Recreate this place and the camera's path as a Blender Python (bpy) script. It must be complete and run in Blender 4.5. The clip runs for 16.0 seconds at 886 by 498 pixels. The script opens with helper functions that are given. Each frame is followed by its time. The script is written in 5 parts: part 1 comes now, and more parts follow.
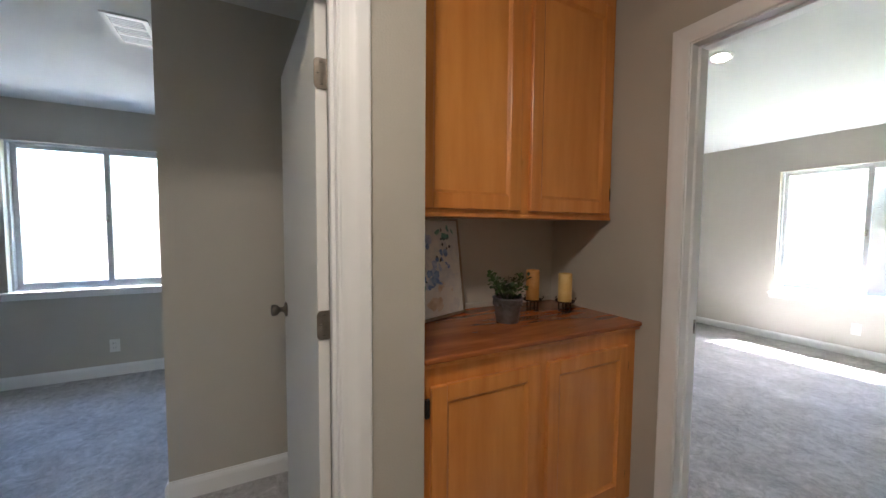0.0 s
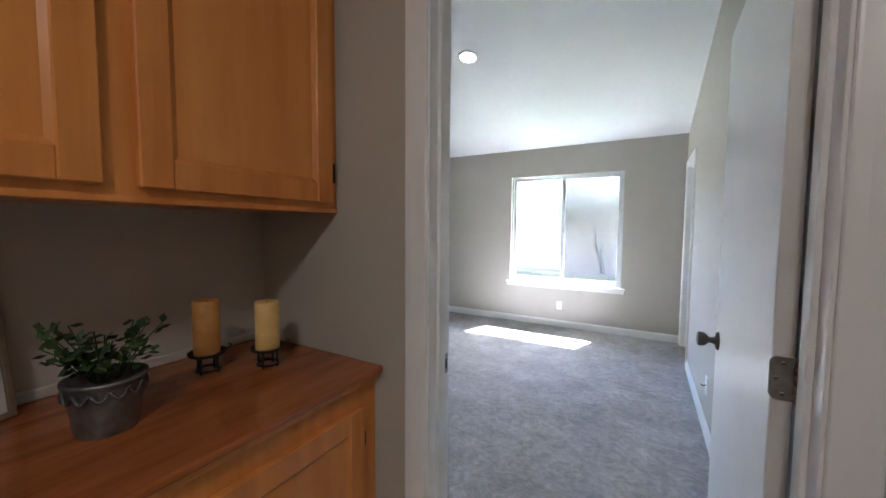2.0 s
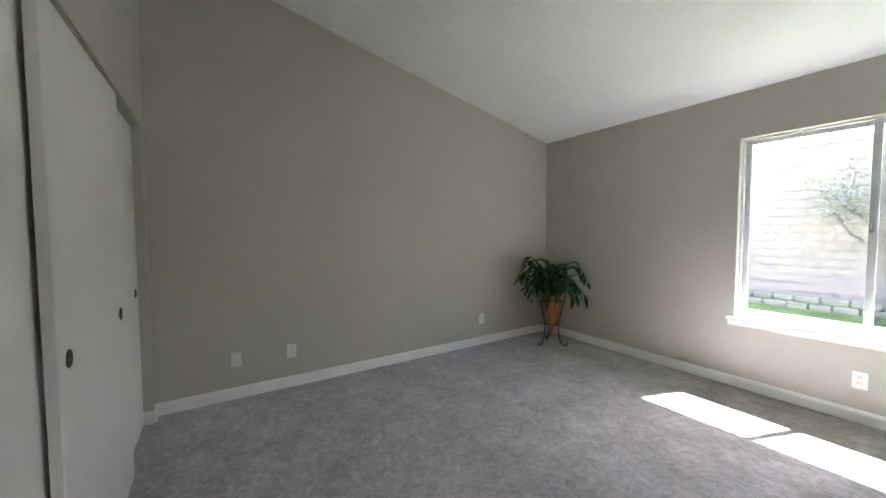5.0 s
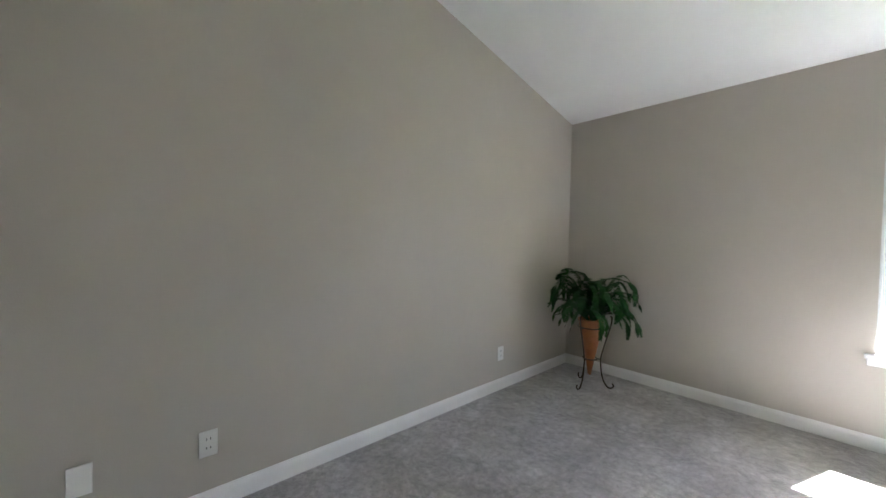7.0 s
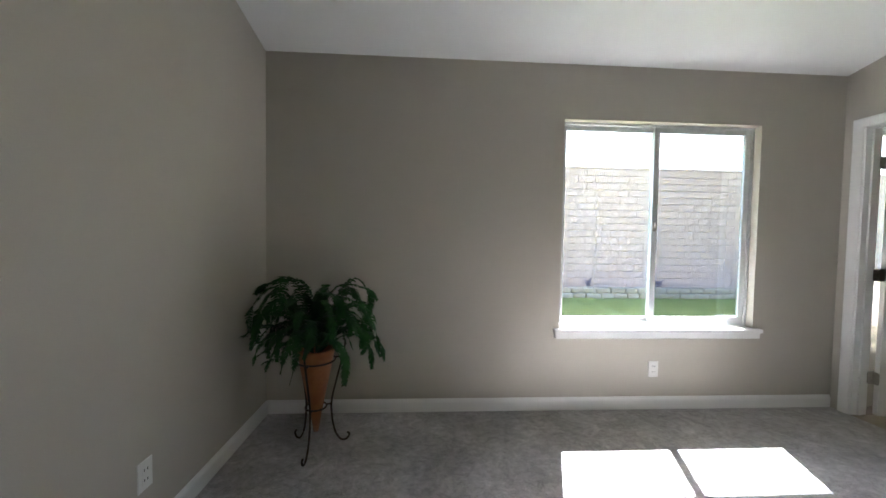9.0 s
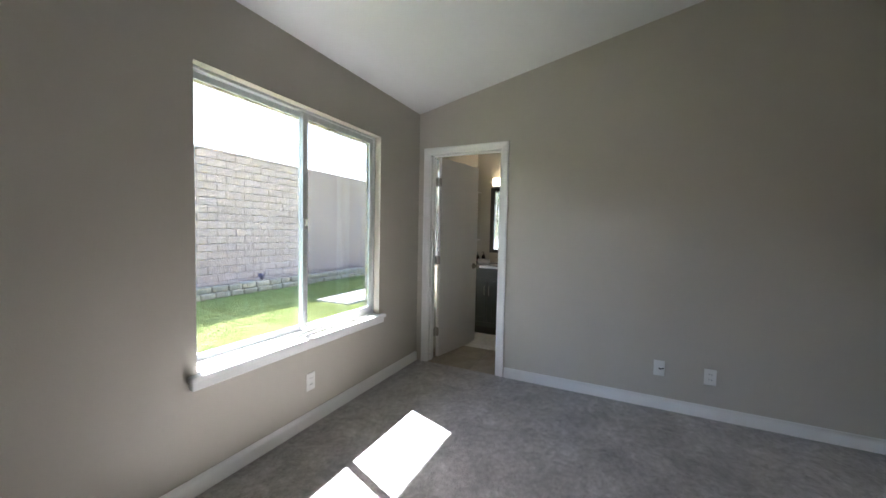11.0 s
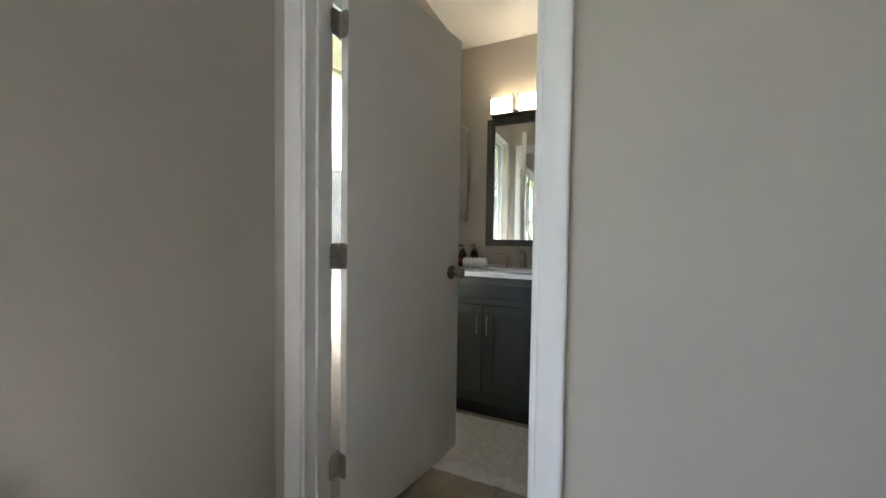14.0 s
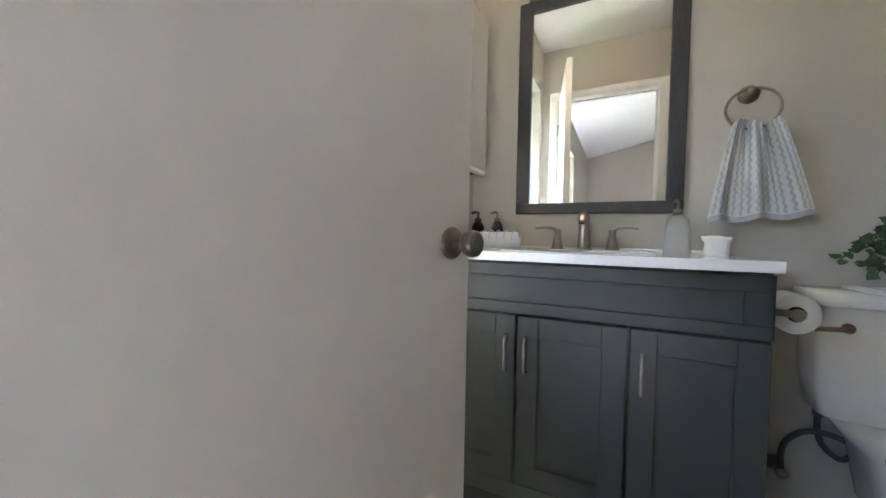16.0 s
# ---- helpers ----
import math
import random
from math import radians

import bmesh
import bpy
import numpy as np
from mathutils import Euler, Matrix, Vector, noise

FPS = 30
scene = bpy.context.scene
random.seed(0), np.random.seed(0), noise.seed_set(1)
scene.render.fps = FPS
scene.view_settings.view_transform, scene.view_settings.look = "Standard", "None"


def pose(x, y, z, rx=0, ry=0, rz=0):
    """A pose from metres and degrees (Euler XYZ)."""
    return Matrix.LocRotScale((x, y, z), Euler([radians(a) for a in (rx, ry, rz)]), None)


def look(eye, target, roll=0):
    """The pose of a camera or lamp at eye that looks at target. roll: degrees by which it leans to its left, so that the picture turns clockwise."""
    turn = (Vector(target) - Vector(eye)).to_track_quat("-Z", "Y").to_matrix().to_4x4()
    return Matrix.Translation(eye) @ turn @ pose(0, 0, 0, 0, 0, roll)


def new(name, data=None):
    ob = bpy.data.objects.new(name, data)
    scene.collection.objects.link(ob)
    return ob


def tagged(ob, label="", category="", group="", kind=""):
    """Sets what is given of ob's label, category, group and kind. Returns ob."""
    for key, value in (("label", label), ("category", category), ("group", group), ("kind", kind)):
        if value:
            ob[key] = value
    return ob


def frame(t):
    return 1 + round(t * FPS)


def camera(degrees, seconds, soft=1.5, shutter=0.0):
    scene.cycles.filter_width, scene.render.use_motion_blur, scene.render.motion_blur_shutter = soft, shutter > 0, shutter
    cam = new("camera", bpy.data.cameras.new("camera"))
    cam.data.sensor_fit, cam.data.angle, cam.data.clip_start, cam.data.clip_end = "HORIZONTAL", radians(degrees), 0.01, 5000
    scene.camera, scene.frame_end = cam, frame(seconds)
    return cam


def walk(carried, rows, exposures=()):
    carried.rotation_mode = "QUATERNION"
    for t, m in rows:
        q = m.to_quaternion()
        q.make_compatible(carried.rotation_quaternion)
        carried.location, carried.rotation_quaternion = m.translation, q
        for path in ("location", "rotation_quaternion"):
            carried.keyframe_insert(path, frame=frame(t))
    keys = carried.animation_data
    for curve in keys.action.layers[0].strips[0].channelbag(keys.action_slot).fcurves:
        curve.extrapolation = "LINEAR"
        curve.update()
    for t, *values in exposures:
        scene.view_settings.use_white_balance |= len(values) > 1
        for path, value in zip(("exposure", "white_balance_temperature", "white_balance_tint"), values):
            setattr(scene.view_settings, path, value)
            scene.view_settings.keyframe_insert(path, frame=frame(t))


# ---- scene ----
cam = camera(102.4, 16.0)
PATH = [
    (0, (-0.064, -5.655, 1.332), (-1.84, -4.742, 1.22), 0.4),
    (0.5, (-0.101, -5.574, 1.306), (-1.796, -4.518, 1.201), 0.2),
    (1, (-0.198, -5.38, 1.294), (-1.736, -4.105, 1.193), 0.2),
    (1.5, (-0.267, -5.175, 1.316), (-1.609, -3.696, 1.209), 0.2),
    (2, (-0.384, -4.96, 1.335), (-1.372, -3.226, 1.216), 0.4),
    (2.5, (-0.449, -4.776, 1.325), (-1.183, -2.92, 1.205), 0.4),
    (3, (-0.527, -4.462, 1.316), (-1.239, -2.597, 1.199), 0.4),
    (3.5, (-0.613, -4.226, 1.314), (-1.44, -2.409, 1.195), 0.1),
    (4, (-0.624, -3.988, 1.305), (-1.748, -2.338, 1.196), -0.1),
    (4.5, (-0.731, -3.775, 1.352), (-2.182, -2.404, 1.225), -0.1),
    (5, (-0.919, -3.645, 1.307), (-2.599, -2.565, 1.208), -0.2),
    (5.2, (-1.019, -3.605, 1.265), (-2.738, -2.585, 1.194), -0.2),
    (7.3, (-2.392, -3.296, 1.229), (-3.736, -1.816, 1.17), 1.1),
    (7.5, (-2.465, -3.198, 1.239), (-3.684, -1.614, 1.168), 1.0),
    (8, (-2.733, -2.95, 1.267), (-3.591, -1.145, 1.182), 1.1),
    (8.5, (-2.896, -2.692, 1.265), (-3.35, -0.746, 1.174), 0.8),
    (9, (-3.058, -2.457, 1.231), (-2.945, -0.461, 1.156), 0.9),
    (9.5, (-3.156, -2.195, 1.24), (-2.523, -0.3, 1.149), 0.8),
    (10, (-3.248, -2.069, 1.31), (-2.04, -0.48, 1.187), 1.1),
    (10.2, (-3.256, -2.018, 1.32), (-1.84, -0.61, 1.201), 1.0),
    (12.3, (-2.235, -1.431, 1.226), (-0.343, -0.79, 1.123), 1.6),
    (12.5, (-2.072, -1.399, 1.226), (-0.177, -0.768, 1.123), 1.7),
    (13, (-1.646, -1.27, 1.171), (0.252, -0.645, 1.08), 1.8),
    (13.5, (-1.21, -1.146, 1.162), (0.668, -0.462, 1.079), 1.7),
    (14, (-0.829, -0.971, 1.071), (0.995, -0.151, 1.008), 0.8),
    (14.5, (-0.5, -0.827, 1.012), (1.27, 0.102, 0.936), 0.6),
    (15, (-0.233, -0.702, 0.961), (1.503, 0.29, 0.883), 0.9),
    (15.5, (-0.061, -0.62, 0.939), (1.67, 0.379, 0.861), 1.0),
    (16, (0.088, -0.618, 0.918), (1.876, 0.276, 0.849), 1.0),
]
EXPOSURES = [(0, 6.2, 5450, 10), (1.0, 6.3, 5450, 10), (1.5, 6.3, 5350, 10), (2.0, 5.85, 5100, 10), (2.5, 5.7, 5150, 10), (3.5, 5.52, 5400, 10), (4.5, 5.4, 5650, 10), (5.2, 5.52, 5650, 10), (7.4, 5.8, 5550, 10), (8.0, 5.66, 5550, 10),
             (8.5, 5.15, 5650, 10), (9.0, 4.98, 5650, 10), (9.5, 4.7, 5650, 10), (10.2, 4.7, 5600, 10), (12.5, 4.15, 5950, 10), (13.0, 4.25, 5900, 10), (13.5, 4.38, 5850, 10), (14.0, 4.82, 5750, 10), (14.5, 5.4, 5600, 14), (15.0, 5.5, 5600, 14), (16.0, 6.0, 5500, 14)]
walk(cam, [(t, look(eye, target, roll)) for t, eye, target, roll in PATH],
     exposures=EXPOSURES)

# ---- world, sun, exposure ----
world = bpy.data.worlds.new("sky_world")
scene.world = world
world.use_nodes = True
wn = world.node_tree.nodes
sky = wn.new("ShaderNodeTexSky")
sky.sky_type = "NISHITA"
sky.sun_disc = False
SUN_TO = Vector((0.36, 1.0, 1.28)).normalized()
sky.sun_elevation = math.asin(SUN_TO.z)
sky.sun_rotation = math.atan2(SUN_TO.x, SUN_TO.y)
sky.air_density = 1.4
sky.dust_density = 3.0
wn["Background"].inputs["Strength"].default_value = 0.15
world.node_tree.links.new(sky.outputs[0], wn["Background"].inputs["Color"])
sun = new("sun", bpy.data.lights.new("sun", "SUN"))
sun.data.energy = 3.4
sun.data.angle = radians(0.6)
sun.data.color = (1.0, 0.95, 0.87)
sun.matrix_world = look(SUN_TO * 30, (0, 0, 0))


# ---- materials ----
def material(name, color, rough=0.5, metal=0.0, color2=None, scale=6.0, detail=4.0, bump=0.0, bump_scale=80.0,
             stretch=(1, 1, 1), emission=0.0, transmission=0.0, mid=(0.35, 0.65), spec=0.5, island=0.0, coat=0.0, bump2=None):
    m = bpy.data.materials.new(name)
    m.use_nodes = True
    nt = m.node_tree
    b = nt.nodes["Principled BSDF"]
    b.inputs["Base Color"].default_value = (*color, 1)
    b.inputs["Roughness"].default_value = rough
    b.inputs["Metallic"].default_value = metal
    b.inputs["Specular IOR Level"].default_value = spec
    b.inputs["Transmission Weight"].default_value = transmission
    b.inputs["Coat Weight"].default_value = coat
    b.inputs["Coat Roughness"].default_value = 0.15
    tc = nt.nodes.new("ShaderNodeTexCoord")
    mp = nt.nodes.new("ShaderNodeMapping")
    mp.inputs["Scale"].default_value = stretch
    nt.links.new(tc.outputs["Object"], mp.inputs["Vector"])
    if color2:
        n = nt.nodes.new("ShaderNodeTexNoise")
        n.inputs["Scale"].default_value = scale
        n.inputs["Detail"].default_value = detail
        n.inputs["Roughness"].default_value = 0.6
        nt.links.new(mp.outputs[0], n.inputs["Vector"])
        r = nt.nodes.new("ShaderNodeValToRGB")
        r.color_ramp.elements[0].position = mid[0]
        r.color_ramp.elements[1].position = mid[1]
        r.color_ramp.elements[0].color = (*color, 1)
        r.color_ramp.elements[1].color = (*color2, 1)
        nt.links.new(n.outputs["Fac"], r.inputs["Fac"])
        last = r.outputs["Color"]
        if island:
            g = nt.nodes.new("ShaderNodeObjectInfo")
            h = nt.nodes.new("ShaderNodeHueSaturation")
            mr = nt.nodes.new("ShaderNodeMapRange")
            mr.inputs["To Min"].default_value = 1 - island
            mr.inputs["To Max"].default_value = 1 + island
            nt.links.new(g.outputs["Random"], mr.inputs["Value"])
            nt.links.new(mr.outputs[0], h.inputs["Value"])
            nt.links.new(last, h.inputs["Color"])
            last = h.outputs["Color"]
        nt.links.new(last, b.inputs["Base Color"])
    if bump:
        n2 = nt.nodes.new("ShaderNodeTexNoise")
        n2.inputs["Scale"].default_value = bump_scale
        n2.inputs["Detail"].default_value = 3
        nt.links.new(mp.outputs[0], n2.inputs["Vector"])
        bp = nt.nodes.new("ShaderNodeBump")
        bp.inputs["Strength"].default_value = bump
        bp.inputs["Distance"].default_value = 0.01
        nt.links.new(n2.outputs["Fac"], bp.inputs["Height"])
        if bump2:
            n3 = nt.nodes.new("ShaderNodeTexNoise")
            n3.inputs["Scale"].default_value = bump2[0]
            n3.inputs["Detail"].default_value = 5
            nt.links.new(mp.outputs[0], n3.inputs["Vector"])
            bp2 = nt.nodes.new("ShaderNodeBump")
            bp2.inputs["Strength"].default_value = bump2[1]
            bp2.inputs["Distance"].default_value = 0.03
            nt.links.new(n3.outputs["Fac"], bp2.inputs["Height"])
            nt.links.new(bp2.outputs[0], bp.inputs["Normal"])
        nt.links.new(bp.outputs[0], b.inputs["Normal"])
    if emission:
        b.inputs["Emission Color"].default_value = (*color, 1)
        b.inputs["Emission Strength"].default_value = emission
    return m


M_WALL = material("wall_paint", (0.50, 0.465, 0.395), 0.55, color2=(0.53, 0.49, 0.42), scale=1.3, bump=0.12, bump_scale=160, spec=0.35)
M_CEIL = material("ceiling_paint", (0.78, 0.78, 0.76), 0.9, color2=(0.82, 0.82, 0.80), scale=0.9, bump=0.15, bump_scale=140, spec=0.2)
M_TRIM = material("trim_paint", (0.84, 0.83, 0.81), 0.32, color2=(0.88, 0.87, 0.85), scale=3, bump=0.03, bump_scale=60)
M_DOOR = material("door_paint", (0.76, 0.74, 0.70), 0.38, color2=(0.80, 0.78, 0.74), scale=2, bump=0.06, bump_scale=90)


def carpet():
    """Cut pile: brushed patches, fine tufts, and deep fine relief."""
    m = material("carpet", (0.29, 0.272, 0.272), 1.0, color2=(0.56, 0.535, 0.53), scale=3.6, detail=3, mid=(0.25, 0.78), spec=0.3)
    m.node_tree.nodes["Principled BSDF"].inputs["Roughness"].default_value = 0.62
    nt = m.node_tree
    b = nt.nodes["Principled BSDF"]
    tc = nt.nodes["Texture Coordinate"]
    ramp = nt.nodes["Color Ramp"]

    def tex(scale, detail, rough=0.6, distort=0.0):
        n = nt.nodes.new("ShaderNodeTexNoise")
        n.inputs["Scale"].default_value, n.inputs["Detail"].default_value = scale, detail
        n.inputs["Roughness"].default_value, n.inputs["Distortion"].default_value = rough, distort
        nt.links.new(tc.outputs["Object"], n.inputs["Vector"])
        return n.outputs["Fac"]
    fine, tuft_n, brush = tex(170, 4, 0.7), tex(30, 5, 0.75), tex(9, 5, 0.7, 1.4)
    mul = ramp.outputs["Color"]
    for fac, lo, hi in ((fine, 0.70, 1.30), (tuft_n, 0.66, 1.32), (brush, 0.70, 1.28)):
        mr = nt.nodes.new("ShaderNodeMapRange")
        mr.inputs["From Min"].default_value, mr.inputs["From Max"].default_value = 0.3, 0.7
        mr.inputs["To Min"].default_value, mr.inputs["To Max"].default_value = lo, hi
        nt.links.new(fac, mr.inputs["Value"])
        v = nt.nodes.new("ShaderNodeVectorMath")
        v.operation = "SCALE"
        nt.links.new(mul, v.inputs[0])
        nt.links.new(mr.outputs[0], v.inputs["Scale"])
        mul = v.outputs[0]
    nt.links.new(mul, b.inputs["Base Color"])
    normal = None
    for fac, dist, strength in ((brush, 0.03, 0.5), (tuft_n, 0.012, 0.7), (fine, 0.005, 0.9)):
        bp = nt.nodes.new("ShaderNodeBump")
        bp.inputs["Strength"].default_value, bp.inputs["Distance"].default_value = strength, dist
        nt.links.new(fac, bp.inputs["Height"])
        if normal:
            nt.links.new(normal, bp.inputs["Normal"])
        normal = bp.outputs[0]
    nt.links.new(normal, b.inputs["Normal"])
    b.inputs["Sheen Weight"].default_value = 0.45
    return m


M_CARPET = carpet()
M_TILE = material("floor_tile", (0.33, 0.275, 0.205), 0.35, color2=(0.44, 0.375, 0.29), scale=7, detail=6, bump=0.05, bump_scale=30, island=0.08)
M_GROUT = material("grout", (0.36, 0.32, 0.27), 0.9, color2=(0.30, 0.27, 0.23), scale=30)
M_MAPLE = material("maple", (0.58, 0.20, 0.030), 0.38, color2=(0.70, 0.285, 0.055), scale=3.2, detail=7, stretch=(7, 7, 0.5), bump=0.03,
                   bump_scale=40, coat=0.25)
M_MAPLE2 = material("maple_panel", (0.62, 0.22, 0.034), 0.36, color2=(0.74, 0.31, 0.062), scale=2.0, detail=8, stretch=(5, 5, 0.6), bump=0.03,
                    bump_scale=40, coat=0.25)
M_TOP = material("stained_counter", (0.27, 0.07, 0.014), 0.24, color2=(0.44, 0.14, 0.034), scale=2.4, detail=8, stretch=(7, 1.0, 7), coat=0.3)
M_BLACK = material("black_iron", (0.02, 0.018, 0.016), 0.5, 0.6, color2=(0.05, 0.04, 0.03), scale=30)
M_BRONZE = material("bronze_iron", (0.03, 0.021, 0.015), 0.55, 0.4, color2=(0.055, 0.037, 0.023), scale=25, bump=0.2, bump_scale=60)
M_NICKEL = material("brushed_nickel", (0.38, 0.33, 0.27), 0.28, 1.0, color2=(0.31, 0.265, 0.215), scale=40)
# nickel with the dark reflections of the knobs put into its colour
M_KNOB = material("nickel_reflecting_dark", (0.23, 0.20, 0.17), 0.28, 1.0, color2=(0.17, 0.145, 0.12), scale=40)
M_STEEL = material("steel_hinge", (0.40, 0.37, 0.33), 0.38, 1.0, color2=(0.32, 0.29, 0.26), scale=50)
M_ALU = material("mill_aluminium", (0.70, 0.71, 0.71), 0.42, 0.5, color2=(0.62, 0.64, 0.64), scale=20)
M_PLASTIC = material("white_plastic", (0.80, 0.79, 0.75), 0.35)
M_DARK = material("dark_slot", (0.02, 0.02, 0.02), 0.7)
M_VANITY = material("charcoal_paint", (0.028, 0.035, 0.031), 0.40, color2=(0.036, 0.044, 0.039), scale=4, bump=0.02, bump_scale=80)
M_CERAMIC = material("white_ceramic", (0.84, 0.83, 0.80), 0.12, color2=(0.80, 0.79, 0.76), scale=3, coat=0.3)
M_MIRROR = material("mirror_silver", (0.90, 0.91, 0.91), 0.01, 1.0)
M_FRAME = material("mirror_frame", (0.035, 0.034, 0.035), 0.45, color2=(0.055, 0.052, 0.05), scale=20, stretch=(1, 6, 1))
M_PICFRAME = material("champagne_frame", (0.33, 0.26, 0.18), 0.4, 0.4, color2=(0.25, 0.19, 0.13), scale=25)
M_CANVAS = material("canvas", (0.78, 0.77, 0.73), 0.9, color2=(0.70, 0.70, 0.68), scale=7, bump=0.3, bump_scale=500)
M_BLUE = material("blue_paint", (0.10, 0.20, 0.48), 0.8, color2=(0.30, 0.42, 0.66), scale=30)
M_TEAL = material("teal_paint", (0.06, 0.24, 0.26), 0.8, color2=(0.28, 0.46, 0.42), scale=30)
M_PALE = material("pale_paint", (0.30, 0.40, 0.62), 0.8, color2=(0.60, 0.66, 0.76), scale=45)
M_WASH = material("grey_wash", (0.60, 0.62, 0.64), 0.85, color2=(0.76, 0.75, 0.72), scale=18)
M_BEIGE = material("beige_paint", (0.55, 0.43, 0.32), 0.8, color2=(0.72, 0.65, 0.56), scale=25)
M_INK = material("dark_paint", (0.05, 0.07, 0.10), 0.8, color2=(0.12, 0.16, 0.20), scale=30)
M_ZINC = material("zinc", (0.13, 0.135, 0.14), 0.45, 0.7, color2=(0.24, 0.24, 0.24), scale=20, bump=0.15, bump_scale=50)
M_WAX = material("candle_wax", (0.72, 0.47, 0.13), 0.5, color2=(0.82, 0.60, 0.24), scale=14, bump=0.2, bump_scale=40)
M_AMBER = material("amber_wax", (0.46, 0.21, 0.045), 0.5, color2=(0.62, 0.33, 0.09), scale=14, bump=0.2, bump_scale=40)
M_LEAF = material("leaf", (0.012, 0.036, 0.010), 0.55, color2=(0.055, 0.105, 0.026), scale=18)
M_FERN = material("fern_leaf", (0.006, 0.034, 0.007), 0.65, color2=(0.022, 0.085, 0.014), scale=9, island=0.25, spec=0.2)
M_TERRA = material("terracotta", (0.27, 0.09, 0.024), 0.55, color2=(0.38, 0.14, 0.04), scale=12, bump=0.2, bump_scale=40)
M_TOWEL = material("towel", (0.82, 0.82, 0.82), 1.0, color2=(0.87, 0.87, 0.86), scale=60, bump=0.8, bump_scale=300, spec=0.1)
M_TOWEL2 = material("towel_stripe", (0.53, 0.57, 0.61), 1.0, color2=(0.63, 0.67, 0.70), scale=80, bump=0.8, bump_scale=300, spec=0.1)
M_RUG = material("white_rug", (0.76, 0.73, 0.69), 1.0, color2=(0.87, 0.85, 0.82), scale=30, bump=0.5, bump_scale=220, bump2=(25, 0.35), spec=0.05)
M_PAPER = material("paper", (0.82, 0.81, 0.79), 0.9, color2=(0.78, 0.77, 0.75), scale=30, bump=0.2, bump_scale=200)
M_SHADE = material("lamp_shade", (1.0, 0.76, 0.47), 0.4, emission=0.5)
M_HALL = material("hall_diffuser", (1.0, 0.82, 0.62), 0.4, emission=1.0)
M_LED = material("led_disc", (1.0, 0.84, 0.66), 0.4, emission=1.6)
M_BOTTLE = material("dark_bottle", (0.012, 0.008, 0.010), 0.15, color2=(0.02, 0.01, 0.012), scale=5)
M_LABEL = material("bottle_label", (0.25, 0.02, 0.03), 0.5)
M_RUBBER = material("hose_grey", (0.07, 0.075, 0.08), 0.4, 0.4, color2=(0.12, 0.125, 0.13), scale=200)
M_GRASS = material("grass", (0.16, 0.21, 0.055), 0.9, color2=(0.36, 0.39, 0.14), scale=5, detail=9, spec=0.1)
M_SOIL = material("lawn_ground", (0.16, 0.20, 0.06), 1.0, color2=(0.30, 0.33, 0.13), scale=3.0, detail=10, bump=1.0, bump_scale=60, spec=0.05)
M_BLOCK = material("split_block", (0.48, 0.36, 0.305), 0.95, color2=(0.63, 0.49, 0.42), scale=6, detail=8, bump=0.6, bump_scale=45, island=0.09, spec=0.1)
M_MORTAR = material("mortar", (0.25, 0.215, 0.19), 1.0, color2=(0.20, 0.17, 0.15), scale=14, bump=0.4, bump_scale=60)
M_STONE = material("edging_stone", (0.30, 0.25, 0.18), 0.95, color2=(0.47, 0.41, 0.31), scale=7, detail=8, bump=0.8, bump_scale=25, island=0.15)
M_SLAB = material("concrete", (0.55, 0.53, 0.49), 0.9, color2=(0.64, 0.62, 0.58), scale=3, detail=8, bump=0.2, bump_scale=60)
M_STUCCO = material("stucco", (0.52, 0.47, 0.38), 0.95, color2=(0.57, 0.52, 0.43), scale=4, bump=0.6, bump_scale=70)
M_BARK = material("bark", (0.20, 0.16, 0.13), 0.95, color2=(0.32, 0.27, 0.22), scale=10, stretch=(6, 6, 1), bump=0.6, bump_scale=25)
M_TREELEAF = material("tree_leaf", (0.30, 0.29, 0.19), 0.6, color2=(0.48, 0.45, 0.33), scale=4)
M_FENCE = material("weathered_fence", (0.42, 0.36, 0.30), 0.9, color2=(0.55, 0.48, 0.42), scale=4, stretch=(8, 8, 0.8), island=0.15)
M_LAVENDER = material("lavender", (0.06, 0.06, 0.13), 0.8, color2=(0.12, 0.11, 0.19), scale=30)


def glass(name, color=(1, 1, 1), gloss=0.06):
    m = bpy.data.materials.new(name)
    m.use_nodes = True
    nt = m.node_tree
    nt.nodes.remove(nt.nodes["Principled BSDF"])
    out = nt.nodes["Material Output"]
    t = nt.nodes.new("ShaderNodeBsdfTransparent")
    t.inputs[0].default_value = (*color, 1)
    g = nt.nodes.new("ShaderNodeBsdfGlossy")
    g.inputs["Roughness"].default_value = 0.02
    mx = nt.nodes.new("ShaderNodeMixShader")
    mx.inputs[0].default_value = gloss
    nt.links.new(t.outputs[0], mx.inputs[1])
    nt.links.new(g.outputs[0], mx.inputs[2])
    nt.links.new(mx.outputs[0], out.inputs["Surface"])
    return m


# grey tint dims the bright outdoors; the screened half is darker still
M_GLASS = glass("dimmed_window_glass", (0.47, 0.47, 0.47))
M_SCREEN = glass("dimmed_screened_glass", (0.39, 0.39, 0.395), 0.05)
M_CRYSTAL = material("crystal_glass", (0.9, 0.92, 0.92), 0.06, transmission=0.85, bump=0.7, bump_scale=60)


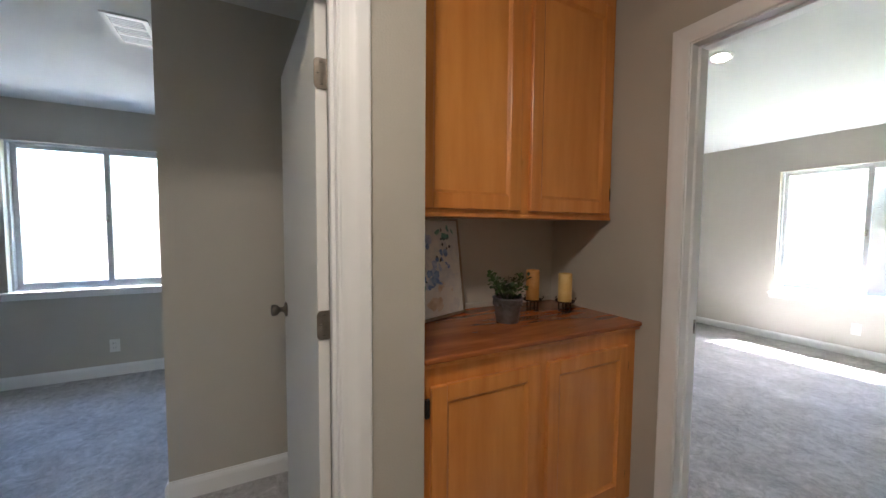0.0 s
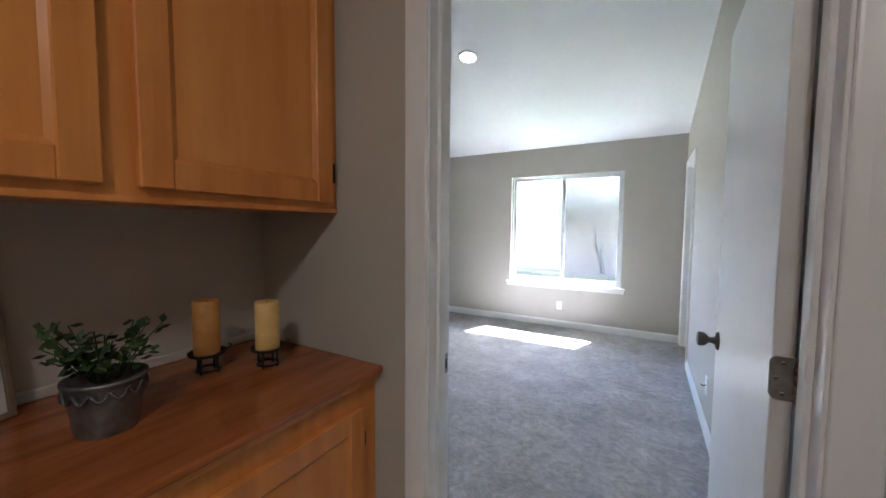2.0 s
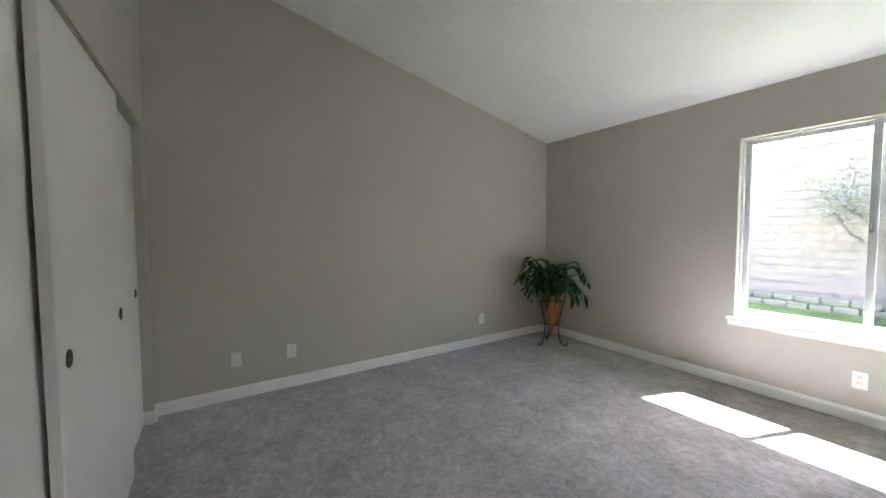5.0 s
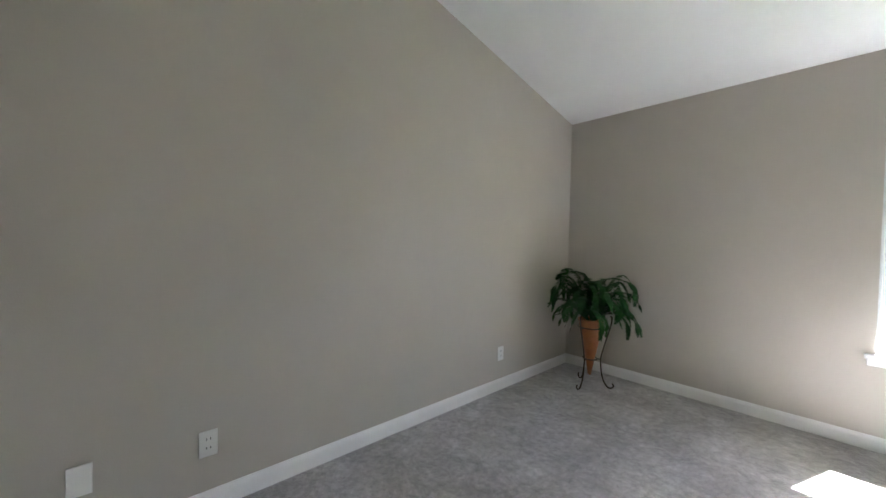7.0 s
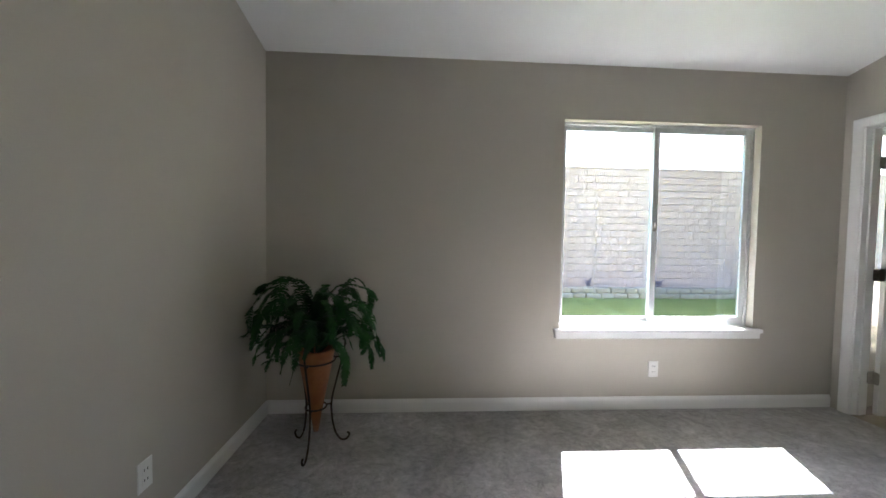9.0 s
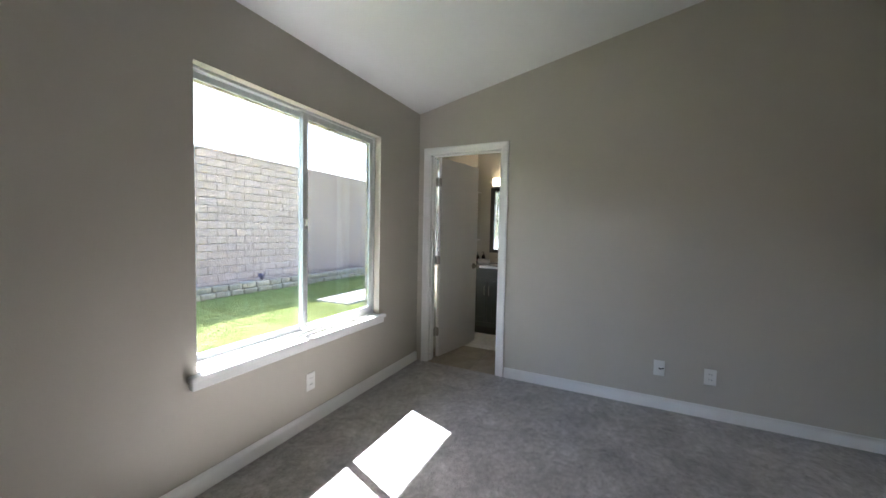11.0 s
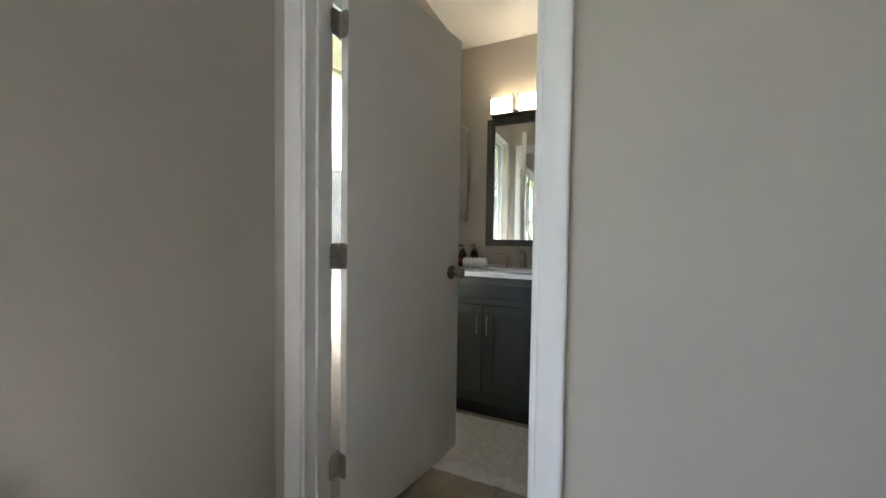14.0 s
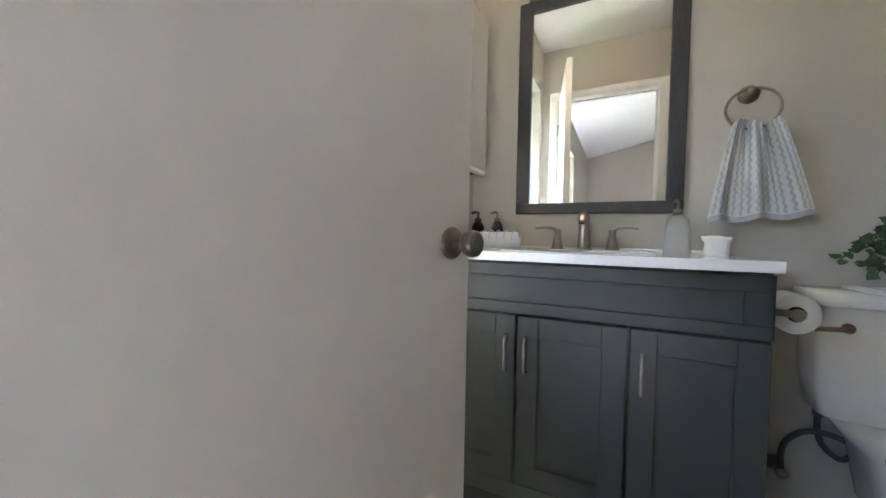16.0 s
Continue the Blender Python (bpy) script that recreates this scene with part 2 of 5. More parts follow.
# ---- mesh helpers ----
def box(bm, x0, x1, y0, y1, z0, z1, bevel=0.0, seg=1):
    vs = [bm.verts.new((x, y, z)) for x in sorted((x0, x1)) for y in sorted((y0, y1)) for z in sorted((z0, z1))]
    fs = [bm.faces.new([vs[i] for i in q]) for q in ((0, 1, 3, 2), (4, 6, 7, 5), (0, 4, 5, 1), (2, 3, 7, 6), (0, 2, 6, 4), (1, 5, 7, 3))]
    if bevel:
        es = {e for f in fs for e in f.edges}
        bmesh.ops.bevel(bm, geom=list(es), offset=bevel, segments=seg, affect="EDGES", profile=0.5)
    return vs


def bbox(*a, bevel=0.0, seg=1):
    bm = bmesh.new()
    box(bm, *a, bevel=bevel, seg=seg)
    return bm


def lathe(profile, segs=24, center=(0, 0, 0), axis="Z", arc=1.0):
    """A turned shape from (radius, height) pairs."""
    bm = bmesh.new()
    rings = []
    for r, h in profile:
        ring = []
        for i in range(segs):
            a = 2 * math.pi * i / segs
            p = Vector((r * math.cos(a), r * math.sin(a), h))
            if axis == "X":
                p = Vector((p.z, p.x, p.y))
            elif axis == "Y":
                p = Vector((p.x, p.z, p.y))
            ring.append(bm.verts.new(p + Vector(center)))
        rings.append(ring)
    for a, b in zip(rings, rings[1:]):
        for i in range(segs):
            bm.faces.new((a[i], a[(i + 1) % segs], b[(i + 1) % segs], b[i]))
    for ring in (rings[0], rings[-1]):
        bm.faces.new(ring)
    bmesh.ops.recalc_face_normals(bm, faces=bm.faces)
    for f in bm.faces:
        f.smooth = True
    return bm


def tube(points, radius, segs=8, bm=None, taper=None):
    """A round bar along a line of points."""
    bm = bm or bmesh.new()
    pts = [Vector(p) for p in points]
    rings = []
    for i, p in enumerate(pts):
        d = (pts[min(i + 1, len(pts) - 1)] - pts[max(i - 1, 0)]).normalized()
        up = Vector((0, 0, 1)) if abs(d.z) < 0.9 else Vector((1, 0, 0))
        u = d.cross(up).normalized()
        v = d.cross(u).normalized()
        r = radius if taper is None else radius + (taper - radius) * i / (len(pts) - 1)
        rings.append([bm.verts.new(p + r * (math.cos(2 * math.pi * k / segs) * u + math.sin(2 * math.pi * k / segs) * v)) for k in range(segs)])
    new_faces = []
    for a, b in zip(rings, rings[1:]):
        for i in range(segs):
            new_faces.append(bm.faces.new((a[i], a[(i + 1) % segs], b[(i + 1) % segs], b[i])))
    new_faces.append(bm.faces.new(rings[0]))
    new_faces.append(bm.faces.new(rings[-1]))
    bmesh.ops.recalc_face_normals(bm, faces=new_faces)
    for f in new_faces:
        f.smooth = True
    return bm


def mesh_of(name, bm, mat):
    me = bpy.data.meshes.new(name)
    bm.to_mesh(me)
    bm.free()
    me.materials.append(mat)
    return me


def part(name, bm, mat, parent=None, label=""):
    ob = new(name, mesh_of(name, bm, mat))
    if parent:
        ob.parent = parent
    return tagged(ob, label)


def thing(name, bm, mat, label, category, group="", kind=""):
    return tagged(part(name, bm, mat), label, category, group, kind)


def empty(name, label, category, group="", kind="", m=None):
    e = new(name)
    if m is not None:
        e.matrix_basis = m
    return tagged(e, label, category, group, kind)


def curve_pts(ctrl, n=14):
    """A smooth line through control points."""
    out = []
    c = [Vector(p) for p in ctrl]
    c = [2 * c[0] - c[1]] + c + [2 * c[-1] - c[-2]]
    for i in range(1, len(c) - 2):
        for k in range(n):
            t = k / n
            p0, p1, p2, p3 = c[i - 1], c[i], c[i + 1], c[i + 2]
            out.append(0.5 * ((2 * p1) + (p2 - p0) * t + (2 * p0 - 5 * p1 + 4 * p2 - p3) * t * t + (3 * p1 - p0 - 3 * p2 + p3) * t ** 3))
    out.append(c[-2])
    return out


def vault(y):
    return 2.43 - 0.222 * y


def wall(name, x0, x1, y0, y1, openings=(), top=2.44, z0=-0.12, mat=M_WALL, label="greige painted plaster wall with fine texture"):
    """A wall box with rectangular openings (lo, hi, z lo, z hi) along its longer side. top: a height, or a function of y."""
    along_x = (x1 - x0) > (y1 - y0)
    lo, hi = (x0, x1) if along_x else (y0, y1)
    hgt = top if callable(top) else (lambda y: top)
    cuts = sorted({lo, hi, *[o[0] for o in openings], *[o[1] for o in openings]})
    bm = bmesh.new()

    def piece(a, b, za, zb):
        v = box(bm, *((a, b, y0, y1) if along_x else (x0, x1, a, b)), za, 1.0 if zb is None else zb)
        if zb is None:
            for q in v:
                if q.co.z == 1.0:
                    q.co.z = hgt(q.co.y)
    for a, b in zip(cuts, cuts[1:]):
        mid = (a + b) / 2
        hole = [o for o in openings if o[0] < mid < o[1]]
        if not hole:
            piece(a, b, z0, None)
        else:
            o = hole[0]
            if o[2] > z0 + 0.001:
                piece(a, b, z0, o[2])
            if o[3] is not None:
                piece(a, b, o[3], None)
    return thing(name, bm, mat, label, "wall", kind="structure")


# ---- the large structure ----
E_X0, E_X1 = -0.911, -0.10      # entry doorway
B_Y0, B_Y1 = -0.845, -0.115     # bathroom doorway
WX0, WX1, WZ0, WZ1 = -2.085, -0.638, 0.588, 2.055
DOOR_H = 2.045

wall("wall_window", -4.25, 1.78, 0.0, 0.15, [(WX0, WX1, WZ0 - 0.02, WZ1), (0.2, 0.85, 0.95, 2.1)], top=2.55)
wall("wall_left", -4.25, -4.11, -4.14, 0.0, top=lambda y: vault(y) + 0.1)
wall("wall_bathroom", 0.0, 0.115, -4.03, 0.0, [(B_Y0, B_Y1, -0.12, DOOR_H)], top=lambda y: vault(y) + 0.1)
wall("wall_back", -4.11, 0.47, -4.14, -4.03, [(-4.0, -1.08, -0.12, 2.02), (E_X0, E_X1, -0.12, DOOR_H + 0.035)], top=3.4)
wall("wall_closet_back", -4.0, -1.08, -4.14, -4.124, top=2.02)
wall("wall_bath_vanity", 1.625, 1.78, -2.6, 0.0, top=2.5)
wall("wall_bath_end", 0.115, 1.625, -2.0, -1.88, top=2.5)
wall("wall_hall_left", -1.165, -1.05, -8.6, -5.21, [(-6.23, -5.45, -0.12, DOOR_H)], top=2.5)
wall("wall_hall_right", 0.35, 0.47, -8.6, -4.14, top=2.5)
wall("wall_hall_end", -1.05, 0.35, -8.6, -8.48, top=2.5)
wall("wall_niche_back", -1.74, -1.62, -5.33, -4.14, top=2.5)
wall("wall_niche_side", -2.14, -1.165, -5.33, -5.21, top=2.55)
wall("wall_second_room_closet", -2.9, -2.14, -6.07, -5.33, top=2.55)
wall("wall_second_room_window", -4.34, -4.2, -8.6, -4.15, [(-7.47, -6.1, 0.77, 2.02)], top=2.6)
wall("wall_second_room_north", -4.2, -2.9, -5.45, -5.33, top=2.55)
wall("wall_second_room_south", -4.2, -1.165, -8.72, -8.6, top=2.55)


def slab(name, x0, x1, y0, y1, z, thick, mat, label, category, ztop=None):
    bm = bmesh.new()
    for v in box(bm, x0, x1, y0, y1, z - thick, z):
        if ztop:
            v.co.z += ztop(v.co.x, v.co.y)
    return thing(name, bm, mat, label, category, kind="structure")


slab("floor_bedroom", -4.11, 0.0, -4.085, 0.0, 0.0, 0.12, M_CARPET, "grey-taupe cut pile carpet with footprints", "carpet")
slab("floor_hall", -1.05, 0.35, -8.48, -4.085, 0.0, 0.12, M_CARPET, "grey-taupe cut pile carpet in the hall", "carpet")
slab("floor_second_room", -4.2, -1.05, -8.6, -5.21, 0.0, 0.12, M_CARPET, "grey-taupe cut pile carpet in the second bedroom", "carpet")
slab("floor_bathroom", 0.0, 1.625, -1.88, 0.0, -0.008, 0.11, M_GROUT, "beige tiled bathroom floor with pale joints", "floor")
slab("ceiling_bedroom", -4.11, 0.0, -4.03, 0.0, 0.12, 0.12, M_CEIL, "white vaulted ceiling sloping up from the window", "ceiling", lambda x, y: vault(y))
slab("ceiling_hall", -1.74, 0.35, -8.48, -4.14, 2.56, 0.12, M_CEIL, "flat white hall ceiling", "ceiling")
slab("ceiling_bathroom", 0.115, 1.625, -1.88, 0.0, 2.57, 0.13, M_CEIL, "flat white bathroom ceiling", "ceiling")
slab("ceiling_second_room", -4.2, -1.165, -8.6, -5.33, 2.45, 0.1, M_CEIL, "white gently sloping ceiling of the second bedroom", "ceiling",
     lambda x, y: 0.035 * (x + 4.2))
# roof with eaves over the back yard
bm = bmesh.new()
for v in box(bm, -5.1, 2.4, -4.2, 0.92, 0, 0.14):
    v.co.z += 3.56 if v.co.y < 0 else 2.40
box(bm, -5.1, 2.4, -9.3, -4.2, 3.56, 3.70)
box(bm, -5.1, 2.4, -9.3, -9.2, -0.2, 3.56)
box(bm, -5.1, -5.0, -9.2, -8.8, -0.2, 3.56)
box(bm, -5.1, 2.4, 0.15, 0.9, 2.33, 2.36)
box(bm, -5.1, 2.4, 0.9, 0.94, 2.30, 2.52)
thing("roof", bm, M_STUCCO, "low roof with a tan boxed eave", "roof", kind="structure")
thing("soffit_vent", bbox(-0.42, -0.28, 0.62, 0.70, 2.295, 2.329, bevel=0.006), M_PLASTIC, "small white block under the eave", "eave fitting")


# ---- trim ----
def baseboard(name, a, b, normal, h=0.09):
    """A skirting along the line a-b, proud of the wall towards normal."""
    d = Vector((b[0] - a[0], b[1] - a[1], 0))
    L = d.length
    d.normalize()
    n = Vector((*normal, 0))
    a3 = Vector((a[0], a[1], 0))
    prof = [(0, 0), (0.014, 0), (0.014, h * 0.72), (0.011, h * 0.84), (0.006, h * 0.93), (0.005, h), (0, h)]
    bm = bmesh.new()
    ends = [[bm.verts.new(a3 + d * s + n * o + Vector((0, 0, z))) for o, z in prof] for s in (0, L)]
    for i in range(len(prof)):
        j = (i + 1) % len(prof)
        bm.faces.new((ends[0][i], ends[0][j], ends[1][j], ends[1][i]))
    bm.faces.new(ends[0])
    bm.faces.new(ends[1])
    bmesh.ops.recalc_face_normals(bm, faces=bm.faces)
    return thing(name, bm, M_TRIM, "white painted baseboard with eased top", "baseboard", kind="structure")


baseboard("baseboard", (-4.11, -0.001), (-0.012, -0.001), (0, -1))
baseboard("baseboard", (-4.109, -4.03), (-4.109, -0.016), (1, 0))
baseboard("baseboard", (-0.001, -4.01), (-0.001, B_Y0 - 0.066), (-1, 0))
baseboard("baseboard", (-4.094, -4.029), (-4.0, -4.029), (0, 1))
baseboard("baseboard", (-4.001, -4.03), (-4.001, -4.12), (1, 0))
baseboard("baseboard", (-2.139, -6.07), (-2.139, -5.33), (1, 0), 0.1)
baseboard("baseboard", (-2.9, -6.071), (-2.125, -6.071), (0, -1), 0.1)
baseboard("baseboard", (-4.199, -8.6), (-4.199, -5.45), (1, 0), 0.1)
baseboard("baseboard", (0.35, -8.4), (0.35, -4.13), (-1, 0))


def casing(name, axis, at, lo, hi, top, out, wide=0.062):
    """Door casing: two legs and a head with a moulded face, on the plane axis = at, facing out (+1 or -1)."""
    e = empty(name, "white painted moulded door casing", "door trim", kind="structure")
    prof = [(0, 0), (0, 0.008), (0.0025, 0.0108), (0.007, 0.0118), (0.016, 0.0122), (0.026, 0.0132), (0.035, 0.0152), (0.042, 0.0172), (0.049, 0.018), (wide - 0.006, 0.0178), (wide - 0.002, 0.016), (wide, 0.0125), (wide, 0)]

    def leg(nm, side):
        bm = bmesh.new()
        rows = []
        for z_in, grow in ((0.0, 0), (top, 1)):
            row = []
            for w, d in prof:
                u = (lo - w) if side < 0 else (hi + w)
                z = z_in + (w if grow else 0)
                row.append(bm.verts.new((u, at + out * d, z) if axis == "y" else (at + out * d, u, z)))
            rows.append(row)
        for i in range(len(prof) - 1):
            bm.faces.new((rows[0][i], rows[0][i + 1], rows[1][i + 1], rows[1][i]))
        for r in rows:
            bm.faces.new(r)
        bmesh.ops.recalc_face_normals(bm, faces=bm.faces)
        part(nm, bm, M_TRIM, e)
    leg("casing_leg", -1)
    leg("casing_leg", 1)
    bm = bmesh.new()
    rows = []
    for side in (-1, 1):
        row = []
        for w, d in prof:
            u = (lo - w) if side < 0 else (hi + w)
            row.append(bm.verts.new((u, at + out * d, top + w) if axis == "y" else (at + out * d, u, top + w)))
        rows.append(row)
    for i in range(len(prof) - 1):
        bm.faces.new((rows[0][i], rows[0][i + 1], rows[1][i + 1], rows[1][i]))
    bmesh.ops.recalc_face_normals(bm, faces=bm.faces)
    part("casing_head", bm, M_TRIM, e)
    return e


def jamb(name, axis, d0, d1, lo, hi, top, stop, strike=None):
    """The lining of a doorway between the two wall faces, with a door stop at depth stop."""
    e = empty(name, "white painted door jamb with stop", "door trim", kind="structure")
    t = 0.018

    def b(nm, u0, u1, w0, w1, z0, z1, mat=M_TRIM, lab="", bev=0.0015):
        part(nm, bbox(*((u0, u1, w0, w1) if axis == "y" else (w0, w1, u0, u1)), z0, z1, bevel=bev), mat, e, lab)
    b("side_jamb", lo - 0.002, lo + t, d0, d1, 0, top + 0.001)
    b("side_jamb", hi - t, hi + 0.002, d0, d1, 0, top + 0.001)
    b("head_jamb", lo + t, hi - t, d0, d1, top - t, top + 0.002)
    b("stop", lo + t, lo + t + 0.011, stop - 0.017, stop + 0.017, 0, top - t)
    b("stop", hi - t - 0.011, hi - t, stop - 0.017, stop + 0.017, 0, top - t)
    b("stop", lo + t + 0.011, hi - t - 0.011, stop - 0.017, stop + 0.017, top - t - 0.011, top - t)
    if strike:
        u, w, z = strike
        b("strike_plate", u, u + 0.0025, w - 0.014, w + 0.014, z - 0.03, z + 0.03, M_STEEL, "steel strike plate", 0.0005)
        b("strike_hole", u + 0.0024, u + 0.003, w - 0.007, w + 0.007, z - 0.014, z + 0.014, M_DARK, "dark latch hole", 0)
    return e


EH = DOOR_H + 0.03
casing("door_casing_entry_hall", "y", -4.14, E_X0 + 0.012, E_X1 - 0.012, EH - 0.01, -1, 0.066)
casing("door_casing_entry_room", "y", -4.03, E_X0 + 0.012, E_X1 - 0.012, EH - 0.01, 1)
jamb("door_jamb_entry", "y", -4.143, -4.027, E_X0, E_X1, EH, -4.085, strike=(E_X0 + 0.018, -4.05, 0.93))
casing("door_casing_bath_room", "x", 0.0, B_Y0 + 0.006, B_Y1 - 0.006, DOOR_H - 0.014, -1)
casing("door_casing_bath_inner", "x", 0.115, B_Y0 + 0.012, B_Y1 - 0.012, DOOR_H - 0.014, 1)
jamb("door_jamb_bath", "x", -0.003, 0.118, B_Y0, B_Y1, DOOR_H, 0.058)
casing("door_casing_second_hall", "x", -1.05, -6.218, -5.462, DOOR_H - 0.01, 1, 0.084)
jamb("door_jamb_second", "x", -1.168, -1.047, -6.23, -5.45, DOOR_H, -1.10)


# ---- doors ----
def hinge(e, z, pin, leaf_d, jamb_d, mat):
    """A butt hinge: five knuckles round a pin, two leaves with rounded corners, countersunk screws."""
    p = Vector((pin[0], pin[1], z))
    bm = bmesh.new()
    for k in range(5):
        za = -0.045 + k * 0.018
        tube([p + Vector((0, 0, za + 0.0007)), p + Vector((0, 0, za + 0.0173))], 0.0068, 12, bm)
    tube([p - Vector((0, 0, 0.047)), p + Vector((0, 0, 0.047))], 0.0045, 8, bm)
    h = part("hinge", bm, mat, e, "metal butt hinge")
    for d in (leaf_d, jamb_d):
        d = Vector((d[0], d[1], 0)).normalized()
        n = Vector((-d.y, d.x, 0))
        r, w, hh = 0.014, 0.043, 0.044
        edge = [(0.0, -hh)]
        for cz, a0 in ((-hh + r, -90), (hh - r, 0)):
            edge += [(w - r + r * math.cos(radians(a0 + q * 15)), cz + r * math.sin(radians(a0 + q * 15))) for q in range(7)]
        edge.append((0.0, hh))
        bm = bmesh.new()
        sides = [[bm.verts.new(p + d * u + n * o + Vector((0, 0, v))) for u, v in edge] for o in (-0.0018, 0.0018)]
        for q in range(len(edge)):
            j = (q + 1) % len(edge)
            bm.faces.new((sides[0][q], sides[0][j], sides[1][j], sides[1][q]))
        bm.faces.new(sides[0])
        bm.faces.new(sides[1])
        bmesh.ops.recalc_face_normals(bm, faces=bm.faces)
        part("hinge_leaf", bm, mat, h)
        for v, u in ((-0.031, 0.022), (0.0, 0.032), (0.031, 0.022)):
            c = p + d * u + Vector((0, 0, v))
            part("screw", tube([c - n * 0.0024, c + n * 0.0024], 0.0042, 10), mat, h)
            bm = bmesh.new()
            for q in box(bm, -0.0030, 0.0030, -0.0027, 0.0027, -0.0007, 0.0007):
                q.co = c + d * q.co.x + n * q.co.y + Vector((0, 0, q.co.z))
            part("screw_slot", bm, M_DARK, h)


def knob(e, c, n, mat):
    """A tulip knob with a rose at c, pointing along n."""
    n = Vector(n)
    rot = n.to_track_quat("Z", "Y").to_matrix().to_4x4()
    bm = lathe([(0.001, 0), (0.033, 0), (0.034, 0.004), (0.030, 0.009), (0.016, 0.012), (0.012, 0.018), (0.0115, 0.030), (0.020, 0.036),
                (0.0255, 0.044), (0.027, 0.055), (0.025, 0.063), (0.021, 0.066), (0.018, 0.064), (0.008, 0.0635), (0.001, 0.0635)], 28)
    bm.transform(Matrix.Translation(c) @ rot)
    part("door_knob", bm, mat, e, "satin metal door knob")


def door(name, pin, angle, width, height, thick, knob_z, side, hinges, label, hinge_mat, knob_mat, jamb_dir, knobs=(1, -1)):
    """A flush door turned about its hinge pin. angle: degrees of the leaf in plan; side: on which side of the pin's line the thickness lies."""
    e = empty(name, label, "door")
    d = Vector((math.cos(radians(angle)), math.sin(radians(angle)), 0))
    n = Vector((-d.y, d.x, 0)) * side
    bm = bmesh.new()
    box(bm, 0.004, width, 0.004, 0.004 + thick, 0.012, height, bevel=0.002)
    for v in bm.verts:
        v.co = Vector((*pin, 0)) + d * v.co.x + n * v.co.y + Vector((0, 0, v.co.z))
    if side < 0:
        bmesh.ops.reverse_faces(bm, faces=bm.faces)
    leaf = part("leaf", bm, M_DOOR, e)
    base = Vector((*pin, knob_z)) + d * (width - 0.065)
    for s in knobs:
        knob(leaf, base + n * (0.004 if s < 0 else 0.004 + thick), n * s, knob_mat)
    c = Vector((*pin, knob_z)) + d * width + n * (0.004 + thick / 2)
    bm = bmesh.new()
    for v in box(bm, -0.001, 0.0012, -0.012, 0.012, -0.028, 0.028):
        v.co = c + d * v.co.x + n * v.co.y + Vector((0, 0, v.co.z))
    part("latch_plate", bm, M_STEEL, leaf, "steel latch plate")
    for z in hinges:
        hinge(e, z, pin, n, jamb_dir, hinge_mat)
    return e


door("door_entry", (E_X1 - 0.016, -4.022), 88.6, 0.755, 2.04, 0.035, 0.925, 1, (0.25, 1.04, 1.82),
     "white flush bedroom door standing open against the wall", M_STEEL, M_KNOB, (0, -1), knobs=(1,))
door("door_bathroom", (0.148, B_Y1 - 0.021), -12.05, 0.69, 2.03, 0.035, 0.905, -1, (0.27, 1.003, 1.785),
     "off-white flush bathroom door standing open", M_STEEL, M_KNOB, (-1, 0))
door("door_second_room", (-1.172, -5.466), 183.8, 0.75, 2.03, 0.035, 0.955, 1, (0.25, 1.04, 1.78),
     "white flush door opened into the second bedroom", M_NICKEL, M_KNOB, (1, 0))


